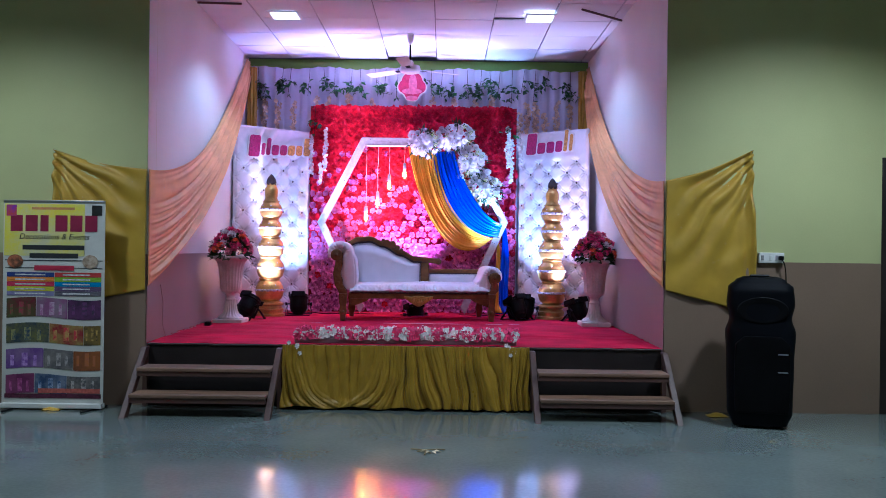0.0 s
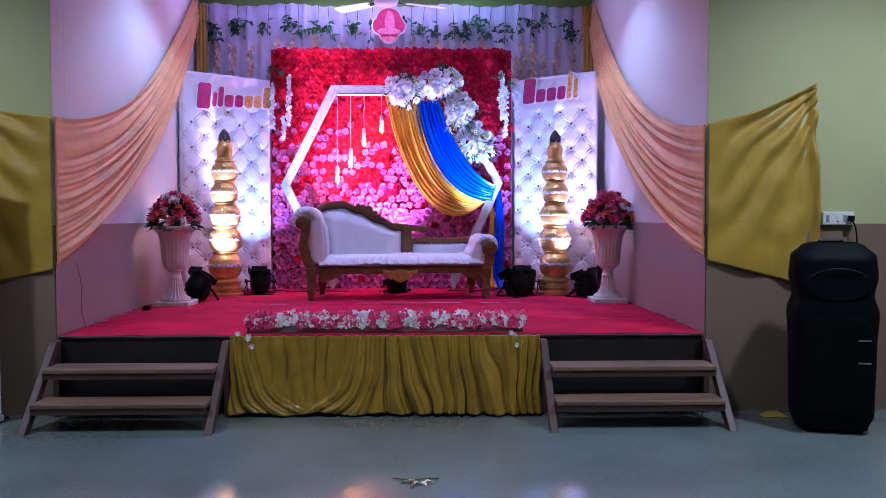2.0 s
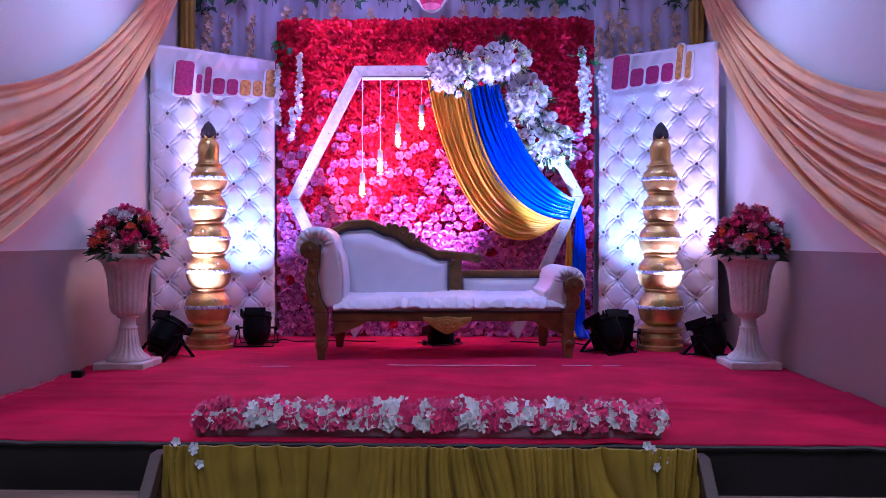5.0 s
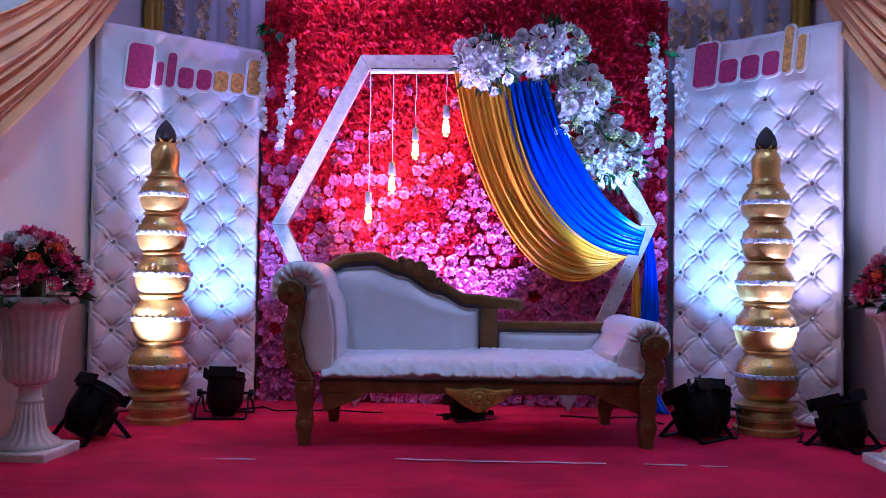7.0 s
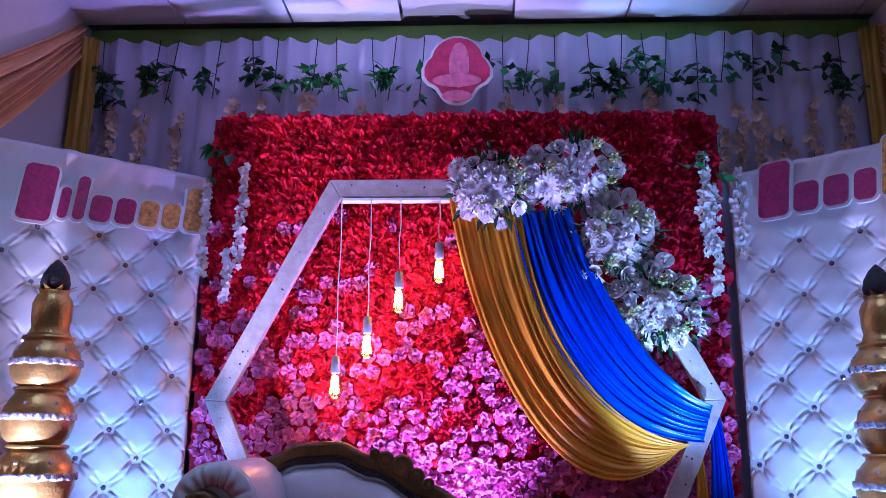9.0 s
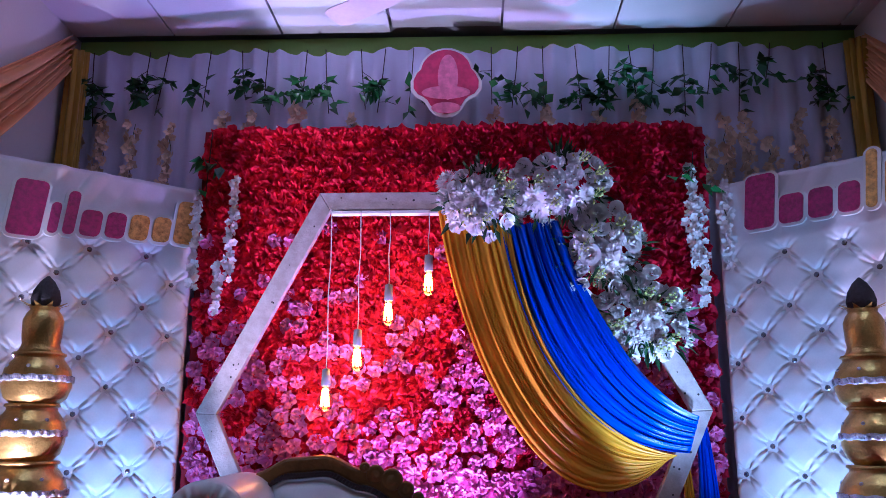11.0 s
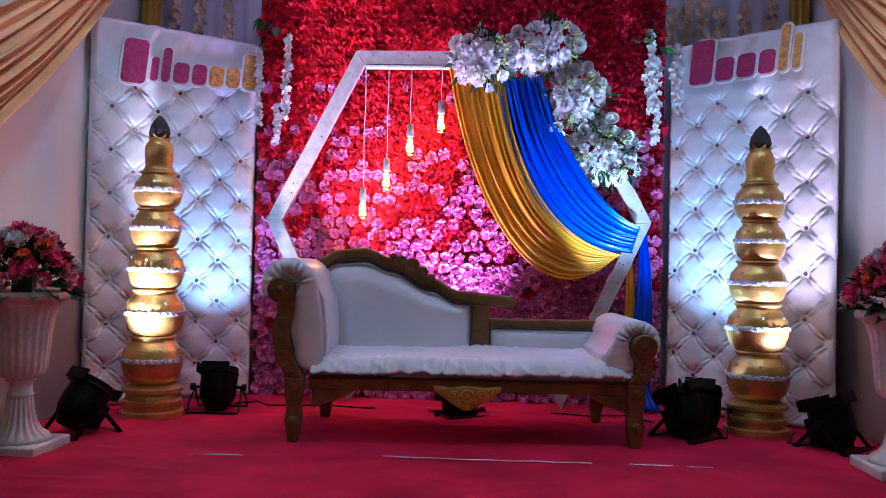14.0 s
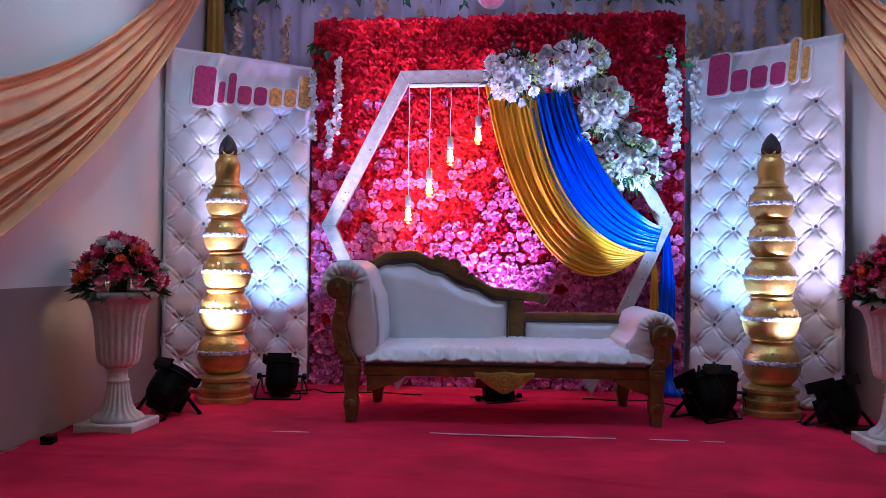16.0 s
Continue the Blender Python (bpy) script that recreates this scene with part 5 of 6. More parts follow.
leaf(bm, Matrix.Identity(4), 0.075, 0.022)
SPRIG = shared("sprig_leaf", bm, mat("sprig_green", (0.03, 0.10, 0.03), 0.45, vary=0.3, per_piece=0.5))
bm = bmesh.new()
for i in range(14):
    d = Vector((rnd.gauss(0, 1), -abs(rnd.gauss(0, 1)) - 0.5, rnd.gauss(0, 1))).normalized() * rnd.uniform(0.03, 0.07)
    tube(bm, [(0, 0, 0), d], 0.0012, 4)
    box(bm, (d.x - 0.004, d.y - 0.004, d.z - 0.004), (d.x + 0.004, d.y + 0.004, d.z + 0.004))
BUDS = shared("baby_breath", bm, mat("yellow_green_buds", (0.42, 0.46, 0.14), 0.6, vary=0.3))
posy = thing("hexagon_flowers", "white rose and chrysanthemum clusters with green sprigs on the hexagon", "flowers", (0.2, 9.76, 2.3))
for cx, cz, rx, rz, n in ((-0.235, 2.55, 0.175, 0.155, 27), (0.15, 2.61, 0.205, 0.17, 30), (0.325, 2.29, 0.175, 0.185, 30), (0.475, 1.985, 0.195, 0.165, 33)):
    centre = Vector((cx, 9.80, cz))
    for i in range(n):
        q = math.sqrt((i + 0.5) / n)
        a = i * 2.39996
        d = Vector((math.cos(a) * q, -math.sqrt(max(0.02, 1 - q * q)) * 0.95, math.sin(a) * q))
        p = centre + Vector((d.x * rx, d.y * 0.125, d.z * rz)) * rnd.uniform(0.80, 1.22)
        s = rnd.uniform(0.58, 0.90)
        me = rnd.choice((MUMS[i % 2], ROSES[i % 4], ROSES[(i + 1) % 4], CARNATIONS[i % 3], CARNATIONS[(i + 1) % 3]))
        piece("flower", me, posy, facing(p, d + Vector((0, -0.35, 0)), rnd.random() * 6) @ Matrix.Diagonal((s, s, s, 1)))
    for i in range(100):
        a = rnd.random() * 6.283
        d = Vector((math.cos(a), -rnd.uniform(0.0, 0.6), math.sin(a)))
        q = rnd.uniform(0.35, 1.0)
        p = centre + Vector((d.x * rx * q, -0.05 - 0.075 * (1 - q), d.z * rz * q))
        s = rnd.uniform(0.7, 1.35)
        piece("sprig_leaf", SPRIG, posy, Matrix.Translation(p) @ d.to_track_quat("Y", "Z").to_matrix().to_4x4() @ Matrix.Rotation(rnd.uniform(-1, 1), 4, "Y") @ Matrix.Diagonal((s, s, s, 1)))
    for i in range(5):
        a = rnd.random() * 6.283
        p = centre + Vector((math.cos(a) * rx * 0.7, -0.10, math.sin(a) * rz * 0.7))
        piece("bud_spray", BUDS, posy, Matrix.Translation(p))

# blooms that fill the gaps between the clusters
for x, z, s in ((-0.065, 2.60, 0.70), (-0.05, 2.52, 0.62), (-0.075, 2.665, 0.55), (0.30, 2.475, 0.72), (0.22, 2.45, 0.60), (0.375, 2.50, 0.58), (0.36, 2.135, 0.70), (0.46, 2.165, 0.62), (0.52, 2.20, 0.66), (0.335, 2.09, 0.55), (-0.03, 2.70, 0.66), (0.01, 2.56, 0.72), (0.33, 2.62, 0.70), (0.40, 2.44, 0.74), (0.25, 2.40, 0.66), (0.44, 2.36, 0.70), (0.52, 2.12, 0.74), (0.42, 2.08, 0.66), (0.61, 2.10, 0.68), (0.20, 2.33, 0.6)):
    k = rnd.randrange(4)
    piece("flower", CARNATIONS[k % 3] if k == 3 else ROSES[k % 4], posy, facing((x, 9.715, z), (rnd.uniform(-0.4, 0.4), -1, rnd.uniform(-0.3, 0.4)), rnd.random() * 6) @ Matrix.Diagonal((s, s, s, 1)))


# ---- strings of blossom ----
def blossom(r, rnd, petals=5):
    bm = bmesh.new()
    for i in range(petals):
        a = 2 * math.pi * i / petals + rnd.uniform(-0.2, 0.2)
        c, s = math.cos(a), math.sin(a)
        h = rnd.uniform(0.1, 0.5) * r
        pts = [(0, 0, 0), (0.6 * r * c - 0.42 * r * s, -h, 0.6 * r * s + 0.42 * r * c), (r * c, -h * 1.3, r * s), (0.6 * r * c + 0.42 * r * s, -h, 0.6 * r * s - 0.42 * r * c)]
        v = [bm.verts.new(p) for p in pts]
        bm.faces.new((v[0], v[1], v[2]))
        bm.faces.new((v[0], v[2], v[3]))
    return bm


WHITE_BLOSSOM = [shared("blossom", blossom(0.026, random.Random(k)), M_WHITEPIECE) for k in range(3)]
M_CREAMPIECE = mat("beige_petal", (0.72, 0.56, 0.38), 0.6, vary=0.15, scale=20, bump=0.15, per_piece=0.25)
CREAM_BLOSSOM = [shared("beige_blossom", blossom(0.030, random.Random(k + 9)), M_CREAMPIECE) for k in range(3)]


def flower_string(x, y, z1, z0, meshes, label, group, seed, width=0.026, step=0.012):
    rnd = random.Random(seed)
    ob = thing("flower_string", label, "flower string", (x, y, z0), group)
    pts = [(x + 0.01 * math.sin(9 * i + seed), y, z1 + (z0 - z1) * i / 8) for i in range(9)]
    part("cord", tube(bmesh.new(), pts, 0.002, 5), M_LEAF, ob)
    n = int((z1 - z0) / step)
    for i in range(n):
        z = z1 + (z0 - z1) * (i + 0.5) / n
        w = width * (1 if i < n * 0.6 else 0.65)
        px = x + 0.01 * math.sin(9 * 8 * i / n + seed) + rnd.uniform(-w, w)
        d = Vector((rnd.uniform(-1, 1), -1, rnd.uniform(-0.8, 0.4)))
        s = rnd.uniform(0.7, 1.1)
        piece("blossom", meshes[i % 3], ob, facing((px, y - 0.012 - rnd.random() * 0.02, z), d, rnd.random() * 6) @ Matrix.Diagonal((s, s, s, 1)))
    return ob


WL, CL = "string of small white fabric blossoms hanging at the flower wall", "string of beige fabric blossoms hanging on the curtain"
for i, (x, y, z1, z0) in enumerate(((-1.445, 9.975, 2.74, 2.22), (-1.605, 9.93, 2.64, 2.17), (-1.50, 9.98, 2.32, 2.06), (0.775, 9.975, 2.78, 2.28), (0.815, 9.985, 2.64, 2.10), (0.930, 9.94, 2.68, 2.26))):
    flower_string(x, y, z1, z0, WHITE_BLOSSOM, WL, "white blossom strings", i, 0.017, 0.013)
for i, (x, z1, z0) in enumerate(((-2.36, 3.12, 2.62), (-2.22, 3.12, 2.62), (-2.06, 3.10, 2.62), (-1.86, 3.08, 2.62), (-1.58, 3.14, 2.98), (-1.43, 3.14, 2.98), (-1.18, 3.18, 2.98), (-0.90, 3.12, 2.98), (-0.15, 3.16, 2.98), (0.12, 3.16, 2.98), (0.38, 3.14, 2.98), (0.58, 3.18, 2.98), (0.92, 2.98, 2.70), (1.02, 3.10, 2.62), (1.12, 3.12, 2.62), (1.24, 2.98, 2.62), (1.38, 3.12, 2.62), (1.55, 3.08, 2.62))):
    flower_string(x, 10.14, z1, z0, CREAM_BLOSSOM, CL, "beige blossom strings", 30 + i, 0.030, 0.014)

# sprigs where the white strings are tied on
bm = bmesh.new()
leaf(bm, Matrix.Identity(4), 0.072, 0.044)
VINELEAF = shared("vine_leaf", bm, mat("vine_green", (0.030, 0.15, 0.035), 0.4, vary=0.3, per_piece=0.5))


def vine(x, y, z1, drop, n, seed):
    rnd = random.Random(seed)
    ob = thing("leaf_vine", "green leaf vine hanging on a thin dark cord", "vine", (x, y, z1 - drop), "leaf vines")
    lean = rnd.uniform(-0.05, 0.05)
    part("stem", tube(bmesh.new(), [(x, y, z1), (x + lean * 0.3, y - 0.01, z1 - drop * 0.4), (x + lean, y - 0.015, z1 - drop)], 0.0028, 5), M_ROPE, ob)
    twigs = []
    for k in range(max(2, n // 5)):
        t = rnd.uniform(0.35, 0.85)
        p = Vector((x + lean * t, y - 0.013, z1 - drop * t))
        q = p + Vector((rnd.choice((-1, 1)) * rnd.uniform(0.04, 0.11), -0.01, -rnd.uniform(0.0, 0.10)))
        twigs.append((p, q))
        part("twig", tube(bmesh.new(), [p, (p + q) / 2 + Vector((0, 0, 0.01)), q], 0.0018, 4), M_ROPE, ob)
    for i in range(n):
        p, q = twigs[i % len(twigs)]
        c = p + (q - p) * rnd.uniform(0.3, 1.1)
        if rnd.random() < 0.3:
            t = rnd.uniform(0.5, 1.0)
            c = Vector((x + lean * t, y - 0.015, z1 - drop * t))
        d = Vector((rnd.uniform(-1, 1), -rnd.uniform(0.1, 0.6), rnd.uniform(-1, 0.55)))
        s = rnd.uniform(0.75, 1.25)
        piece("leaf", VINELEAF, ob, Matrix.Translation(c) @ d.to_track_quat("Y", "Z").to_matrix().to_4x4() @ Matrix.Rotation(rnd.uniform(-0.8, 0.8), 4, "Y") @ Matrix.Diagonal((s, s, s, 1)))
    return ob


for i, (x, drop, n) in enumerate(((-2.31, 0.48, 26), (-2.00, 0.36, 20), (-1.90, 0.42, 12), (-1.67, 0.40, 9), (-1.50, 0.34, 10), (-1.36, 0.38, 12), (-1.15, 0.36, 18), (-1.05, 0.42, 12), (-0.86, 0.40, 10), (-0.73, 0.42, 12), (-0.58, 0.42, 8), (-0.17, 0.38, 8), (-0.03, 0.40, 12), (0.10, 0.42, 10), (0.27, 0.42, 14), (0.45, 0.42, 24), (0.55, 0.38, 16), (0.68, 0.40, 10), (0.83, 0.46, 14), (0.98, 0.34, 8), (1.12, 0.44, 12), (1.28, 0.26, 8), (1.55, 0.44, 22))):
    vine(x, 10.125, 3.505, drop - 0.05, int(n * 1.5), 70 + i)
vine(-1.57, 9.95, 2.98, 0.35, 12, 99)
vine(0.80, 9.96, 2.85, 0.14, 8, 98)

# ---- plaque over the flower wall ----
plaque = thing("cutout_plaque", "crimson cut-out plaque with white edge and pale pink oval shapes", "plaque", (-0.405, 10.06, 3.02))


def plaque_outline(k):
    pts = []
    for i in range(40):
        a = 2 * math.pi * i / 40
        x, z = math.cos(a), math.sin(a)
        r = 0.135 if z > 0.1 else 0.135 + 0.05 * math.sin(math.pi * min(1, (0.1 - z) / 0.75)) + 0.035 * max(0, -z - 0.5)
        pts.append((-0.405 + (r * k) * x * (1.02 if z > 0 else 1.0), 3.325 + (r * k) * z * (1.0 if z > 0 else 1.55)))
    return pts


part("board", prism(bmesh.new(), plaque_outline(1.04), 10.05, 10.06), M_WHITE, plaque, "white edge")
part("face", prism(bmesh.new(), plaque_outline(0.95), 10.045, 10.0495), mat("crimson_print", (0.50, 0.02, 0.09), 0.4, vary=0.3, scale=14), plaque)
M_PALEPINK = mat("pale_pink_print", (0.64, 0.16, 0.26), 0.4, vary=0.25, scale=25)
for i, (x, z, rx, rz) in enumerate(((-0.395, 3.30, 0.052, 0.125), (-0.405, 3.215, 0.125, 0.035), (-0.405, 3.13, 0.075, 0.030))):
    part("oval", prism(bmesh.new(), [(x + rx * math.cos(a * math.pi / 10), z + rz * math.sin(a * math.pi / 10)) for a in range(20)], 10.0405 - 0.0015 * i, 10.0448), M_PALEPINK, plaque)


# ---- name signs: plain bars in the size of their letters ----
M_SIGN = mat("magenta_glitter", (0.34, 0.008, 0.10), 0.35, vary=0.4, scale=60, grain=300, bump=0.4)
M_SIGNGOLD = mat("gold_glitter", (0.58, 0.30, 0.07), 0.3, vary=0.4, scale=60, grain=300, metal=0.4, bump=0.4)


def name_sign(a, b, s0, s1, z0, z1, bars, gold_from):
    (xa, ya), (xb, yb) = a, b
    turn = math.atan2(yb - ya, xb - xa)
    ln = math.hypot(xb - xa, yb - ya)
    o = Vector((xa, ya, 0)) + Vector((math.sin(turn), -math.cos(turn), 0)) * 0.025
    m = Matrix.Translation(o) @ Matrix.Rotation(turn, 4, "Z")
    ob = thing("name_sign", "magenta and gold glitter bars with white edges on the tufted panel", "sign", (0, 0, 0), "name signs")
    ob.matrix_basis = m
    for i, (u0, u1, drop, h) in enumerate(bars):
        x0, x1 = (s0 + (s1 - s0) * u0) * ln, (s0 + (s1 - s0) * u1) * ln
        z = z0 + (z1 - z0) * (u0 + u1) / 2 - drop
        for nm, g, y0, y1, material in (("white_edge", 0.013, -0.0145 - 0.0006 * i, 0.002, M_WHITE), ("bar", 0.0, -0.026, -0.0155 - 0.0006 * i, M_SIGNGOLD if i >= gold_from else M_SIGN)):
            rad = min(0.026, (x1 - x0) * 0.45) + g
            corners = ((x1 + g - rad, z + h + g - rad, 0), (x0 - g + rad, z + h + g - rad, 90), (x0 - g + rad, z - g + rad, 180), (x1 + g - rad, z - g + rad, 270))
            outline = [(cx + rad * math.cos(radians(a0 + 18 * q)), cz + rad * math.sin(radians(a0 + 18 * q))) for cx, cz, a0 in corners for q in range(6)]
            k = part(nm, prism(bmesh.new(), [(px + 0.10 * (pz - z), pz) for px, pz in outline], y0, y1), material, None)
            k.parent = ob
    return ob


name_sign(*PANEL_L, 0.14, 0.965, 2.345, 2.39, ((0.0, 0.165, 0.02, 0.25), (0.20, 0.25, 0.0, 0.14), (0.275, 0.335, 0.0, 0.20), (0.36, 0.47, 0.0, 0.12), (0.495, 0.60, 0.0, 0.12), (0.625, 0.73, 0.0, 0.12), (0.755, 0.855, 0.0, 0.12), (0.88, 1.0, 0.0, 0.21)), 5)
name_sign(*PANEL_R, 0.165, 0.86, 2.425, 2.44, ((0.0, 0.20, 0.0, 0.25), (0.235, 0.39, 0.0, 0.13), (0.425, 0.575, 0.0, 0.13), (0.61, 0.74, 0.0, 0.13), (0.775, 0.84, 0.0, 0.25), (0.885, 0.945, 0.0, 0.19)), 4)

# ---- flower row along the stage edge ----
row_box = thing("flower_trough", "low trough of pink and white artificial blossoms on stage edge", "flower trough", (-0.29, 6.70, STAGE))
part("trough", boxed((-1.20, 6.665, STAGE + 0.006), (0.61, 6.80, STAGE + 0.06)), mat("grey_mauve_trough", (0.30, 0.20, 0.24), 0.6, vary=0.2), row_box, bevel=0.012)
M_HOTPIECE = mat("hot_pink_blossom", (0.70, 0.030, 0.15), 0.55, vary=0.3, scale=20, bump=0.2, per_piece=0.3)
HOT_BLOSSOM = [shared("pink_blossom", blossom(0.026, random.Random(k), 6), M_HOTPIECE) for k in range(3)]
PALE_BLOSSOM = [shared("white_blossom", blossom(0.026, random.Random(k + 5), 5), M_WHITEPIECE) for k in range(3)]
rnd = random.Random(44)
joined = {True: bmesh.new(), False: bmesh.new()}
for i in range(640):
    x = -1.215 + 1.84 * rnd.random()
    q = rnd.random()
    h = 0.070 * q + 0.016 * noise.noise((x * 9, 0, 0)) + rnd.uniform(0, 0.018)
    y = 6.735 - 0.085 * math.cos(1.4 * q) + rnd.uniform(0, 0.10) * q
    white = 0.5 * noise.noise((x * 12, 3.1, 0.5)) + 0.9 * noise.noise((x * 26, q * 8, 2.0)) > 0.10
    d = Vector((rnd.uniform(-0.8, 0.8), -1.0 + 0.4 * q, rnd.uniform(-0.2, 0.5) + 0.9 * q))
    s = rnd.uniform(0.75, 1.2)
    m = facing((x, y, STAGE + 0.05 + min(h, 0.075)), d, rnd.random() * 6) @ Matrix.Diagonal((s, s, s, 1))
    if i < 290:
        piece("blossom", (PALE_BLOSSOM if white else HOT_BLOSSOM)[i % 3], row_box, m)
    else:
        bm = blossom(0.025, rnd, 5)
        bmesh.ops.transform(bm, matrix=m, verts=bm.verts)
        me = bpy.data.meshes.new("loose_blossom")
        bm.to_mesh(me)
        bm.free()
        joined[white].from_mesh(me)
        bpy.data.meshes.remove(me)
tagged(part("white_blossoms", joined[True], M_WHITEPETAL, row_box, "small white fabric blossoms"), kind="stuff")
tagged(part("pink_blossoms", joined[False], M_HOTPINK, row_box, "small hot pink fabric blossoms"), kind="stuff")
for x0, s in ((-1.17, 1), (0.55, -1)):
    for i in range(5):
        piece("blossom", PALE_BLOSSOM[i % 3], row_box, facing((x0 + rnd.uniform(-0.05, 0.05), 6.52 - rnd.random() * 0.02, STAGE - 0.06 + rnd.random() * 0.10), (rnd.uniform(-0.5, 0.5), -1, 0.2), rnd.random() * 6) @ Matrix.Diagonal((0.75, 0.75, 0.75, 1)))


# ---- ceiling lights and fan ----
def ceiling_light(x, y):
    ob = thing("ceiling_light", "square white recessed louvre light in the ceiling", "ceiling light", (x, y, CEIL), "ceiling lights")
    for dx0, dy0, dx1, dy1 in ((-0.155, -0.155, 0.155, -0.13), (-0.155, 0.13, 0.155, 0.155), (-0.155, -0.13, -0.13, 0.13), (0.13, -0.13, 0.155, 0.13)):
        part("frame", boxed((x + dx0, y + dy0, CEIL - 0.016), (x + dx1, y + dy1, CEIL - 0.001)), M_WHITE, ob, bevel=0.003)
    part("diffuser", boxed((x - 0.129, y - 0.129, CEIL - 0.006), (x + 0.129, y + 0.129, CEIL - 0.003)), M_LED, ob, "glowing diffuser")
    for i in range(7):
        u = x - 0.115 + i * 0.038
        part("louvre", boxed((u - 0.003, y - 0.129, CEIL - 0.014), (u + 0.003, y + 0.129, CEIL - 0.007)), M_WHITE, ob)


for x, y in ((-1.63, 8.30), (0.95, 8.29), (-3.35, 5.0), (2.85, 5.0), (-0.3, 4.3), (-0.3, 0.2)):
    ceiling_light(x, y)

FAN = (-0.385, 8.98)
fan = thing("ceiling_fan", "white three-bladed ceiling fan on a long rod", "ceiling fan", (FAN[0], FAN[1], CEIL))
M_FAN = mat("fan_enamel", (0.66, 0.60, 0.58), 0.35, vary=0.1)
part("canopy", lathe(bmesh.new(), [(0.012, -0.12), (0.030, -0.09), (0.036, -0.02), (0.034, 0.001)], 18, (FAN[0], FAN[1], CEIL - 0.001)), M_FAN, fan, smooth=True)
part("rod", tube(bmesh.new(), [(FAN[0], FAN[1], CEIL - 0.08), (FAN[0], FAN[1], 3.33)], 0.011, 10), M_BLACK, fan, "dark rod")
part("motor", lathe(bmesh.new(), [(0.02, 0.10), (0.035, 0.085), (0.05, 0.05), (0.105, 0.035), (0.115, 0.0), (0.105, -0.03), (0.06, -0.045), (0.02, -0.05)], 28, (FAN[0], FAN[1], 3.25)), M_FAN, fan, smooth=True)
for k in range(3):
    a = radians(264 + 120 * k)
    bm = bmesh.new()
    m = Matrix.Translation((FAN[0], FAN[1], 3.245)) @ Matrix.Rotation(a, 4, "Z") @ Matrix.Rotation(radians(9), 4, "X")
    box(bm, (0.10, -0.022, -0.004), (0.20, 0.022, 0.0), m)
    blade_bm = bmesh.new()
    pts = [(0.18, -0.05), (0.30, -0.062), (0.56, -0.068), (0.595, -0.05), (0.60, 0.0), (0.595, 0.05), (0.56, 0.062), (0.30, 0.055), (0.18, 0.045)]
    lo = [blade_bm.verts.new(m @ Vector((x, y, 0.001))) for x, y in pts]
    hi = [blade_bm.verts.new(m @ Vector((x, y, 0.005))) for x, y in pts]
    blade_bm.faces.new(lo[::-1]), blade_bm.faces.new(hi)
    for i in range(len(pts)):
        blade_bm.faces.new((lo[i], lo[(i + 1) % len(pts)], hi[(i + 1) % len(pts)], hi[i]))
    blade = part("blade", blade_bm, M_FAN, fan)
    part("blade_arm", bm, M_BLACK, blade)

# loose bars hanging under the ceiling near the walls
for p, q in (((1.32, 7.95, CEIL - 0.012), (1.77, 8.25, CEIL - 0.03)), ((-2.39, 7.88, CEIL - 0.012), (-1.97, 7.90, CEIL - 0.014))):
    tagged(part("ceiling_bar", tube(bmesh.new(), [p, q], 0.011, 6), M_STEP, None, "loose dark metal ceiling bar"), "", "bar", "ceiling bars")

# ---- loudspeaker ----
speaker = thing("loudspeaker", "tall black plastic loudspeaker standing on the hall floor", "loudspeaker", (2.385, 6.16, 0))


def speaker_body(u, v):
    z = 0.02 + 1.09 * v
    a = 2 * math.pi * u
    c, s = math.cos(a), math.sin(a)
    n = 5.0
    k = (abs(c) ** n + abs(s) ** n) ** (-1 / n)
    w = curve_at([(0, 0.185), (0.08, 0.215), (0.45, 0.222), (0.62, 0.232), (0.72, 0.205), (0.82, 0.225), (0.93, 0.215), (0.985, 0.16), (1.0, 0.12)], v)
    d = curve_at([(0, 0.165), (0.1, 0.19), (0.6, 0.195), (0.9, 0.18), (0.985, 0.12), (1.0, 0.09)], v)
    return (w * k * c * (1 - 0.12 * max(0, s)), d * k * s, z)


turn = Matrix.Translation((2.385, 6.16, 0)) @ Matrix.Rotation(radians(-14), 4, "Z") @ Matrix.Diagonal((1.05, 1, 1, 1))
bm = sheet(bmesh.new(), speaker_body, 48, 60)
bmesh.ops.holes_fill(bm, edges=[e for e in bm.edges if e.is_boundary and abs(e.verts[0].co.z - e.verts[1].co.z) < 1e-5])
bmesh.ops.transform(bm, matrix=turn, verts=bm.verts)
part("cabinet", bm, M_SPEAKER, speaker, smooth=True)


def speaker_part(name, bm, material, label="", bevel=0.0, smooth=False):
    bmesh.ops.transform(bm, matrix=turn, verts=bm.verts)
    return part(name, bm, material, speaker, label, bevel=bevel, smooth=smooth)


speaker_part("grille", prism(bmesh.new(), [(-0.175, 0.12), (0.175, 0.12), (0.185, 0.3), (0.18, 0.62), (0.12, 0.68), (-0.12, 0.68), (-0.18, 0.62), (-0.185, 0.3)], -0.212, -0.17), mat("black_grille", (0.003, 0.003, 0.004), 0.7, vary=0.3, grain=400, bump=0.8, spec=0.06), "perforated black grille", 0.01)
speaker_part("horn", lathe(bmesh.new(), [(0.03, -0.02), (0.13, -0.015), (0.15, 0.0), (0.155, 0.02), (0.145, 0.022), (0.05, -0.005), (0.01, -0.008)], 28, (0, 0, 0)), M_BLACK, smooth=True).data.transform(turn @ Matrix.Translation((0, -0.175, 0.87)) @ Matrix.Rotation(radians(90), 4, "X") @ Matrix.Diagonal((1.1, 0.62, 1, 1)) @ turn.inverted())
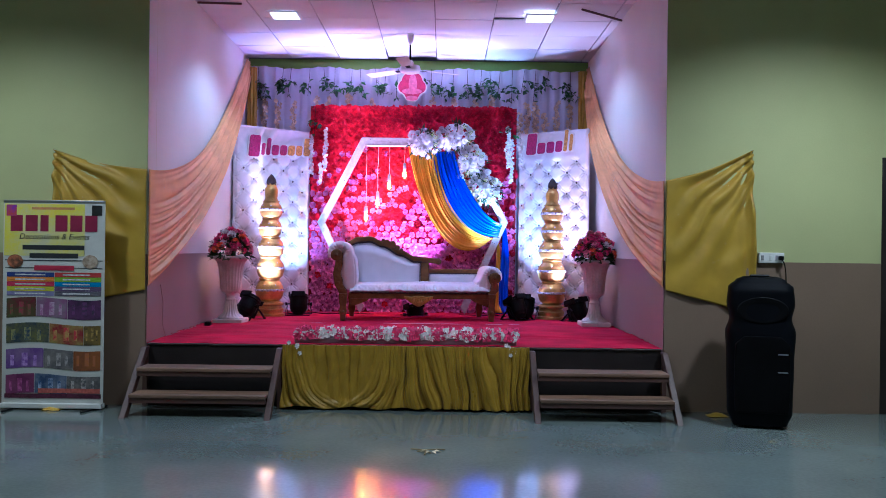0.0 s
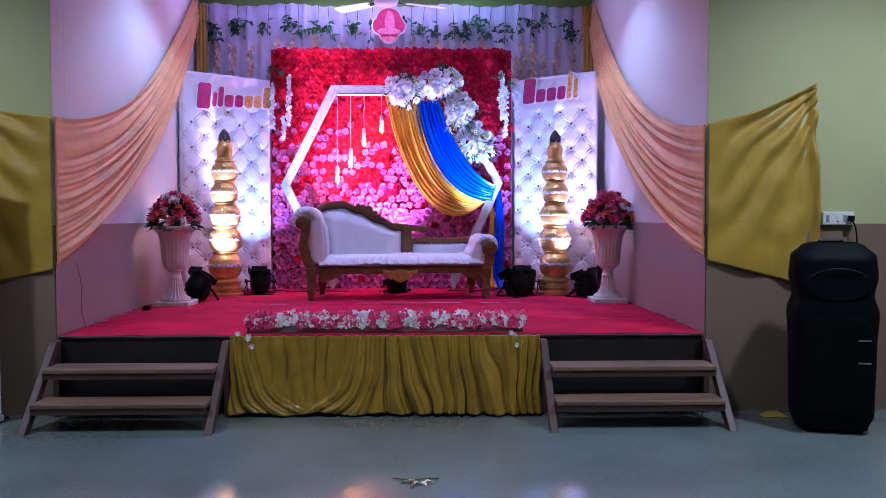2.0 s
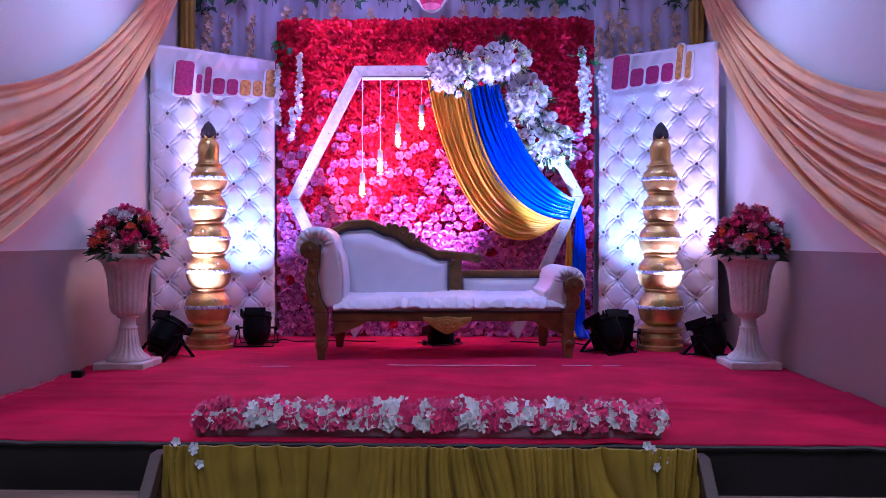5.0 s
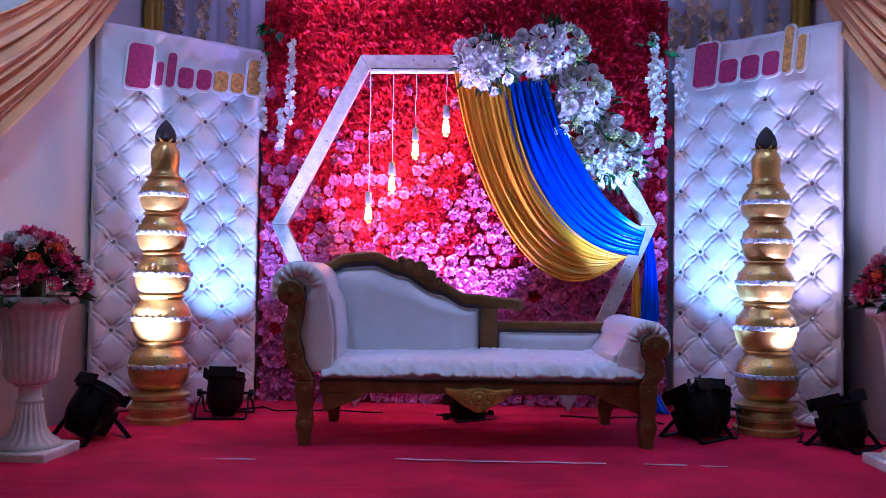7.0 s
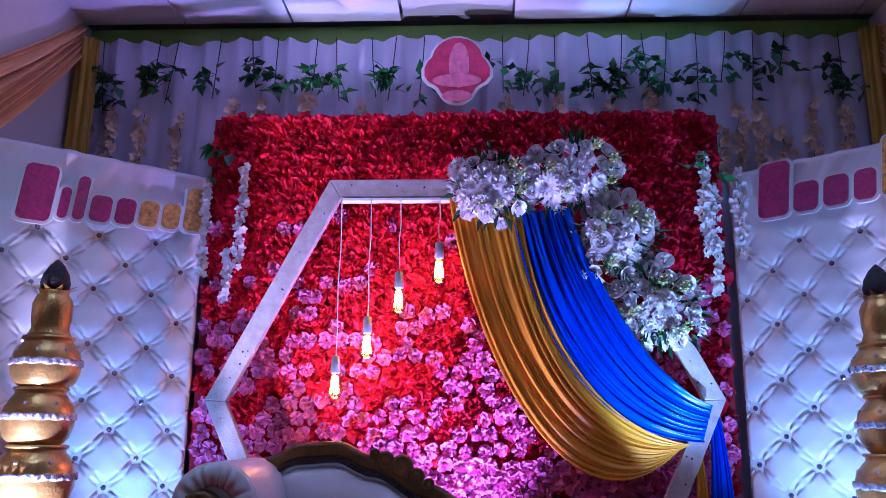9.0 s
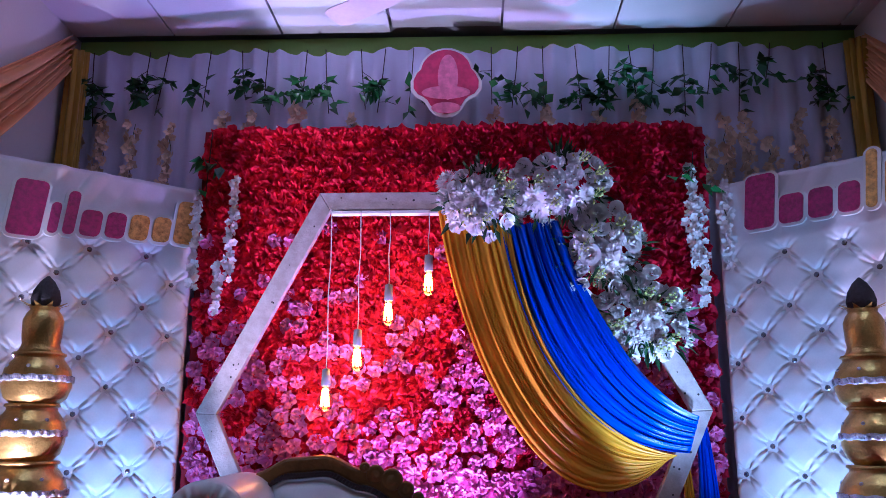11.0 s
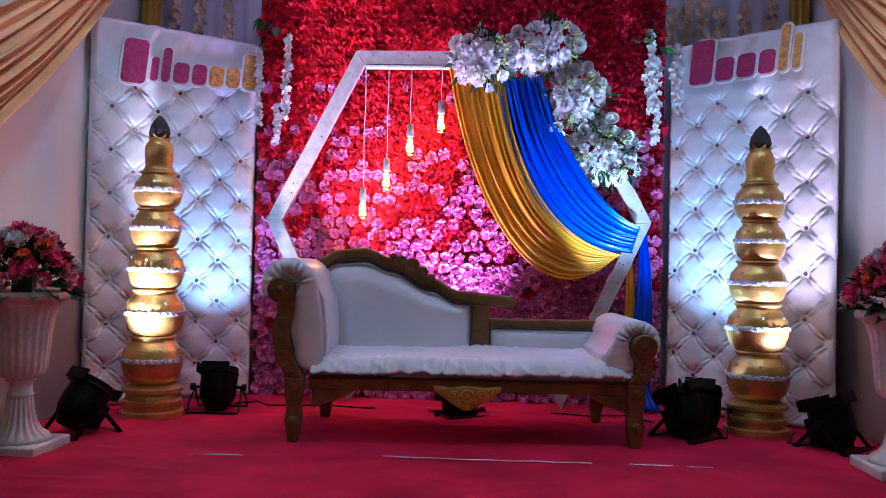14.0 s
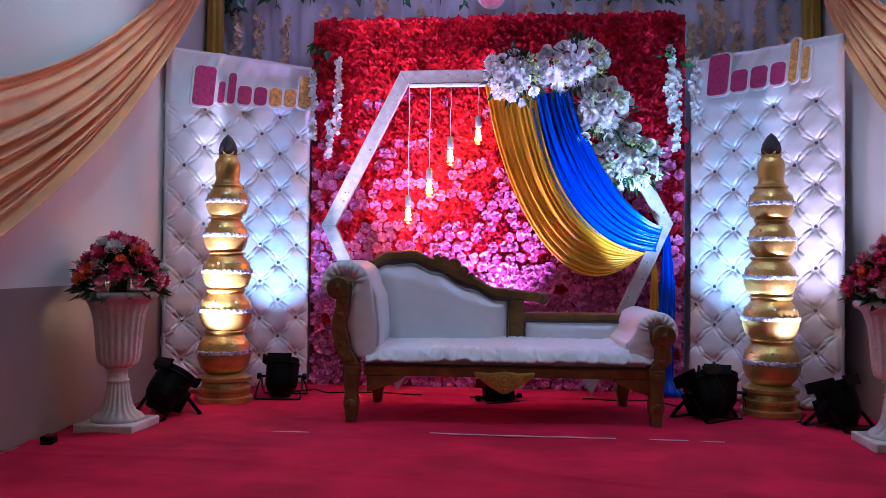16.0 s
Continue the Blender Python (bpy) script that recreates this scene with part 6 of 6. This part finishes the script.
for z in (0.55, 0.42):
    speaker_part("trim", boxed((0.10, -0.216, z), (0.165, -0.212, z + 0.008)), M_STEEL, "small bright trim")
speaker_part("handle", tube(bmesh.new(), [(-0.07, 0.02, 1.09), (-0.06, 0.02, 1.115), (0.06, 0.02, 1.115), (0.07, 0.02, 1.09)], 0.012, 8), M_BLACK)
for sx in (-1, 1):
    speaker_part("wheel", tube(bmesh.new(), [(sx * 0.13, 0.165, 0.035), (sx * 0.165, 0.165, 0.035)], 0.034, 14), M_BLACK)
    speaker_part("foot", lathe(bmesh.new(), [(0.02, 0.0), (0.022, 0.02), (0.018, 0.03)], 10, (sx * 0.13, -0.13, 0)), M_BLACK)

# ---- switch board and cable ----
sw = thing("switch_board", "white socket and switch board on the hall wall", "switch board", (2.635, WALL_Y, 1.25))
part("plate", boxed((2.532, WALL_Y - 0.034, 1.208), (2.738, WALL_Y - 0.004, 1.292)), M_WHITE, sw, bevel=0.006)
for i, x in enumerate((2.55, 2.615, 2.665, 2.70)):
    part("switch" if i != 1 else "socket", boxed((x, WALL_Y - 0.039, 1.23), (x + 0.022, WALL_Y - 0.0345, 1.27)), M_WHITE if i % 2 else M_GRID, sw, bevel=0.002)
plug = thing("speaker_cable", "black power cable with a plug, hanging from the switch board", "cable", (2.69, WALL_Y - 0.05, 1.25))
part("plug", boxed((2.685, WALL_Y - 0.075, 1.232), (2.72, WALL_Y - 0.040, 1.268)), M_BLACK, plug, bevel=0.006)
part("cord", tube(bmesh.new(), [bez(((2.70, WALL_Y - 0.06, 1.24), (2.76, WALL_Y - 0.07, 1.20), (2.735, WALL_Y - 0.06, 1.0), (2.72, WALL_Y - 0.10, 0.62)), i / 16) for i in range(17)] + [(2.70, WALL_Y - 0.14, 0.30), (2.60, WALL_Y - 0.2, 0.02), (2.50, WALL_Y - 0.22, 0.008)], 0.005, 6), M_BLACK, plug)


# ---- roll-up banner ----
BW, BH, BY = 0.79, 1.585, 6.38
BXL = -3.422
banner = thing("rollup_banner", "standing printed decorator's banner with coloured bars and picture strips", "banner", (BXL + BW / 2, BY, 0))


def flat(name, x0, z0, x1, z1, material, lift, label="", wave=0.0, parent=None):
    """A printed patch: x and z as shares of the banner's width and height, from its lower left."""
    def at(u, v):
        w = wave * math.sin(2 * math.pi * (x0 + (x1 - x0) * u) - 0.4)
        return (BXL + BW * (x0 + (x1 - x0) * u), BY - 0.003 - lift, 0.03 + BH * (z0 + (z1 - z0) * v + w))
    return part(name, sheet(bmesh.new(), at, 16 if wave else 1, 1), material, parent or banner, label)


def ink(name, c, vary=0.15, scale=8, second=None):
    return mat(name, c, 0.45, vary=vary, scale=scale, bump=0, second=second)


part("canvas", boxed((BXL, BY - 0.002, 0.03), (BXL + BW, BY + 0.002, 0.03 + BH)), ink("banner_white", (0.60, 0.59, 0.55), 0.06), banner)
flat("yellow_field", 0.01, 0.735, 0.80, 0.99, ink("banner_yellow", (0.62, 0.56, 0.03), 0.3, 3, (0.60, 0.58, 0.35)), 0.001)
flat("small_print_bar", 0.28, 0.962, 0.70, 0.974, ink("faded_orange", (0.55, 0.26, 0.10)), 0.002)
M_MAROON = ink("maroon_print", (0.24, 0.015, 0.06))
for i in range(6):
    x0 = 0.07 + i * 0.147
    flat("title_block", x0, 0.855, x0 + (0.12 if i != 2 else 0.08), 0.935, M_MAROON, 0.002, "maroon block of the title")
flat("corner_flash", 0.03, 0.93, 0.13, 0.985, ink("purple_flash", (0.18, 0.03, 0.30), 0.5, 20, (0.5, 0.06, 0.05)), 0.003)
flat("corner_flash", 0.87, 0.935, 0.97, 0.985, ink("black_flash", (0.02, 0.02, 0.02), 0.5, 20), 0.003)
M_INK = ink("black_print", (0.03, 0.03, 0.035))
words = bpy.data.curves.new("banner_words", "FONT")
words.body, words.size, words.align_x, words.shear = "Decorations & Events", 0.062, "CENTER", 0.25
words.materials.append(M_INK)
word_ob = new("caption", words)
word_ob.parent = banner
word_ob.matrix_parent_inverse = banner.matrix_basis.inverted()
word_ob.matrix_basis = Matrix.Translation((BXL + BW * 0.50, BY - 0.0055, 0.03 + BH * 0.817)) @ Matrix.Rotation(radians(90), 4, "X")
flat("number_bar", 0.19, 0.765, 0.80, 0.788, M_INK, 0.002, "plain dark bar")
flat("number_bar", 0.26, 0.725, 0.74, 0.748, M_INK, 0.002, "plain dark bar")
flat("rule", 0.02, 0.711, 0.98, 0.715, M_INK, 0.0022)
flat("rule", 0.02, 0.675, 0.98, 0.678, M_INK, 0.0022)
for x in (0.12, 0.86):
    part("round_picture", prism(bmesh.new(), [(BXL + BW * x + 0.06 * math.cos(a * math.pi / 10), 0.03 + BH * 0.708 + 0.052 * math.sin(a * math.pi / 10)) for a in range(20)], BY - 0.009, BY - 0.004), ink("round_print", (0.42, 0.14, 0.06), 0.6, 25, (0.10, 0.05, 0.03)) if x < 0.5 else ink("round_print_dark", (0.16, 0.10, 0.06), 0.6, 25, (0.5, 0.4, 0.3)), banner)
flat("red_pill", 0.31, 0.664, 0.70, 0.688, ink("pill_red", (0.45, 0.03, 0.07)), 0.004)
ROWC = (((0.03, 0.05, 0.22), (0.45, 0.04, 0.04)), ((0.70, 0.24, 0.03), (0.25, 0.42, 0.02)), ((0.52, 0.03, 0.09), (0.02, 0.22, 0.50)), ((0.55, 0.55, 0.02), (0.12, 0.08, 0.16)), ((0.24, 0.22, 0.40), (0.12, 0.11, 0.14)))
for i, pair in enumerate(ROWC):
    for j, c in enumerate(pair):
        z1 = 0.654 - i * 0.0232
        r = flat("service_bar", 0.04 + 0.47 * j, z1 - 0.0222, 0.505 + 0.465 * j, z1, ink("row_ink", c), 0.002)
        flat("text_bar", 0.12 + 0.47 * j, z1 - 0.015, 0.42 + 0.44 * j, z1 - 0.008, ink("pale_ink", (0.6, 0.58, 0.6), 0.3, 60), 0.0032, "plain pale bar", parent=r)
STRIPS = (((0.04, 0.33, (0.10, 0.12, 0.04), (0.25, 0.03, 0.06)), (0.335, 0.64, (0.36, 0.13, 0.32), (0.45, 0.35, 0.45)), (0.645, 0.97, (0.16, 0.05, 0.18), (0.03, 0.03, 0.05))),
          ((0.04, 0.46, (0.04, 0.07, 0.12), (0.30, 0.28, 0.08)), (0.465, 0.80, (0.50, 0.40, 0.10), (0.42, 0.03, 0.05)), (0.805, 0.97, (0.08, 0.06, 0.03), (0.45, 0.30, 0.06))),
          ((0.04, 0.41, (0.20, 0.08, 0.40), (0.42, 0.26, 0.55)), (0.415, 0.70, (0.14, 0.13, 0.14), (0.40, 0.36, 0.35)), (0.705, 0.97, (0.42, 0.14, 0.03), (0.30, 0.10, 0.05))),
          ((0.04, 0.32, (0.20, 0.03, 0.14), (0.40, 0.10, 0.26)), (0.325, 0.64, (0.03, 0.08, 0.22), (0.35, 0.40, 0.55)), (0.645, 0.97, (0.08, 0.08, 0.09), (0.42, 0.38, 0.36))))
for i, strip_row in enumerate(STRIPS):
    z1 = 0.525 - i * 0.125
    for x0, x1, c, c2 in strip_row:
        pic = flat("picture", x0, z1 - 0.095, x1, z1, ink("picture_ink", tuple(0.5 * q for q in c), 0.5, 9, tuple(0.55 * q for q in c2)), 0.002, "blurred printed stage picture", 0.008)
        w = x1 - x0
        for k in range(3):
            u = x0 + w * (0.12 + 0.30 * k)
            flat("picture_patch", u, z1 - 0.080, u + w * (0.10 + 0.06 * (k == 1)), z1 - 0.028 + 0.012 * (k == 1), ink("patch_ink", c2, 0.4, 30, c), 0.003, parent=pic)
flat("bottom_band", 0.03, 0.037, 0.98, 0.058, ink("bottom_maroon", (0.10, 0.02, 0.05), 0.4, 60), 0.003)
flat("bottom_tag", 0.36, 0.062, 0.97, 0.085, ink("tag_red", (0.50, 0.13, 0.10), 0.3, 40), 0.004)
part("base", boxed((BXL, BY - 0.035, 0.012), (BXL + BW, BY + 0.035, 0.05)), M_WHITE, banner, "pale base rail", bevel=0.006)
part("top_rail", boxed((BXL, BY - 0.008, 0.03 + BH - 0.004), (BXL + BW, BY + 0.008, 0.03 + BH + 0.014)), M_STEEL, banner, bevel=0.003)
part("pole", tube(bmesh.new(), [(BXL + BW / 2, BY + 0.025, 0.04), (BXL + BW / 2, BY + 0.012, 0.03 + BH)], 0.008, 8), M_STEEL, banner)
for x in (BXL + 0.08, BXL + BW - 0.07):
    part("foot", boxed((-0.012, -0.14, 0), (0.012, 0.14, 0.013), Matrix.Translation((x, BY, 0)) @ Matrix.Rotation(radians(-18 if x > -3 else 0), 4, "Z")), M_BLACK, banner, bevel=0.003)

# ---- small things on the floors ----
M_YELLOWBIT = mat("yellow_cloth_scrap", (0.62, 0.40, 0.03), 0.5, vary=0.2)
for x, y, w, d in ((2.17, 6.44, 0.16, 0.10), (-3.02, 6.36, 0.14, 0.08)):
    def scrap(u, v, x=x, y=y, w=w, d=d):
        e = math.sin(math.pi * u) * math.sin(math.pi * v)
        return (x + (u - 0.5) * w, y + (v - 0.5) * d, 0.004 + 0.035 * e * (0.6 + 0.6 * abs(noise.noise((u * 4, v * 4, x)))))
    tagged(part("cloth_scrap", sheet(bmesh.new(), scrap, 14, 12), M_YELLOWBIT, None, "crumpled yellow cloth scrap lying on the floor", smooth=True), "", "cloth scrap", "cloth scraps")

SHIFT = Vector((0, 0.24, 0))
tw = thing("dry_sprig", "small dry flower sprig lying on the hall floor", "sprig", (-0.10, 5.19, 0))
M_DRY = mat("dry_stem", (0.20, 0.16, 0.07), 0.7, vary=0.3)
for pts in (((-0.19, 5.0, 0.008), (-0.10, 4.96, 0.012), (-0.02, 4.99, 0.01), (0.03, 5.0, 0.006)), ((-0.10, 4.96, 0.012), (-0.09, 4.90, 0.02), (-0.10, 4.86, 0.006)), ((-0.15, 4.94, 0.006), (-0.11, 4.94, 0.014), (-0.06, 4.91, 0.006))):
    part("stem", tube(bmesh.new(), [Vector(q) + SHIFT for q in pts], 0.0045, 6), M_DRY, tw)
for k in range(5):
    bm = bmesh.new()
    leaf(bm, Matrix.Translation((-0.10 + 0.015 * k, 5.17, 0.012)) @ Matrix.Rotation(k * 1.25, 4, "Z"), 0.05, 0.03)
    part("petal", bm, M_CREAMPETAL, tw, solid=0.001)

# carpet seams with clear tape
M_TAPE = mat("clear_tape", (0.72, 0.48, 0.55), 0.15, vary=0.3, coat=0.6)
for x0, x1, y in ((-1.43, -1.20, 8.42), (-0.61, 0.29, 8.50), (0.45, 0.80, 8.51)):
    def tape(u, v, x0=x0, x1=x1, y=y):
        x = x0 + (x1 - x0) * u
        return (x, y + (0.011 + 0.006 * math.sin(23 * x)) * (v - 0.5) + 0.008 * math.sin(5 * x), STAGE + 0.0095 + 0.003 * noise.noise((x * 9, 0, 0)) + 0.003 * math.sin(math.pi * v))
    tagged(part("carpet_tape", sheet(bmesh.new(), tape, 30, 3), M_TAPE, None, "shiny clear tape on a carpet seam", smooth=True, solid=0.001), "", "tape", "carpet tapes")

# black cables on the stage
for i, pts in enumerate((((-1.62, 9.62, 0.514), (-1.52, 9.72, 0.514), (-1.40, 9.60, 0.514), (-1.15, 9.66, 0.514), (-0.8, 9.62, 0.514)),
                         ((0.2, 9.64, 0.514), (0.45, 9.60, 0.514), (0.62, 9.66, 0.514), (0.74, 9.46, 0.514)),
                         ((1.42, 9.30, 0.514), (1.30, 9.05, 0.514), (1.42, 8.98, 0.514), (1.70, 9.02, 0.514)),
                         ((-2.375, 6.9, 0.96), (-2.378, 6.98, 0.80), (-2.372, 6.95, 0.62), (-2.36, 7.0, 0.514), (-2.37, 7.9, 0.514)))):
    p = [Vector(q) for q in pts]
    fine = []
    for a, b in zip(p, p[1:]):
        fine += [a + (b - a) * k / 6 + Vector((0, 0.008 * math.sin(k), 0)) * (abs(b.z - a.z) < 0.02) for k in range(6)]
    tagged(part("cable", tube(bmesh.new(), fine + [p[-1]], 0.005 if i < 3 else 0.003, 6), M_BLACK if i < 3 else M_SIDEWAIN, None, "black flood light cable lying on the carpet" if i < 3 else "thin painted wire on the recess wall"), "", "cable")
tagged(part("adapter", boxed((-2.31, 7.96, 0.51), (-2.25, 8.01, 0.550)), M_BLACK, None, "small black adapter on the carpet by the wall", bevel=0.006), "", "adapter")
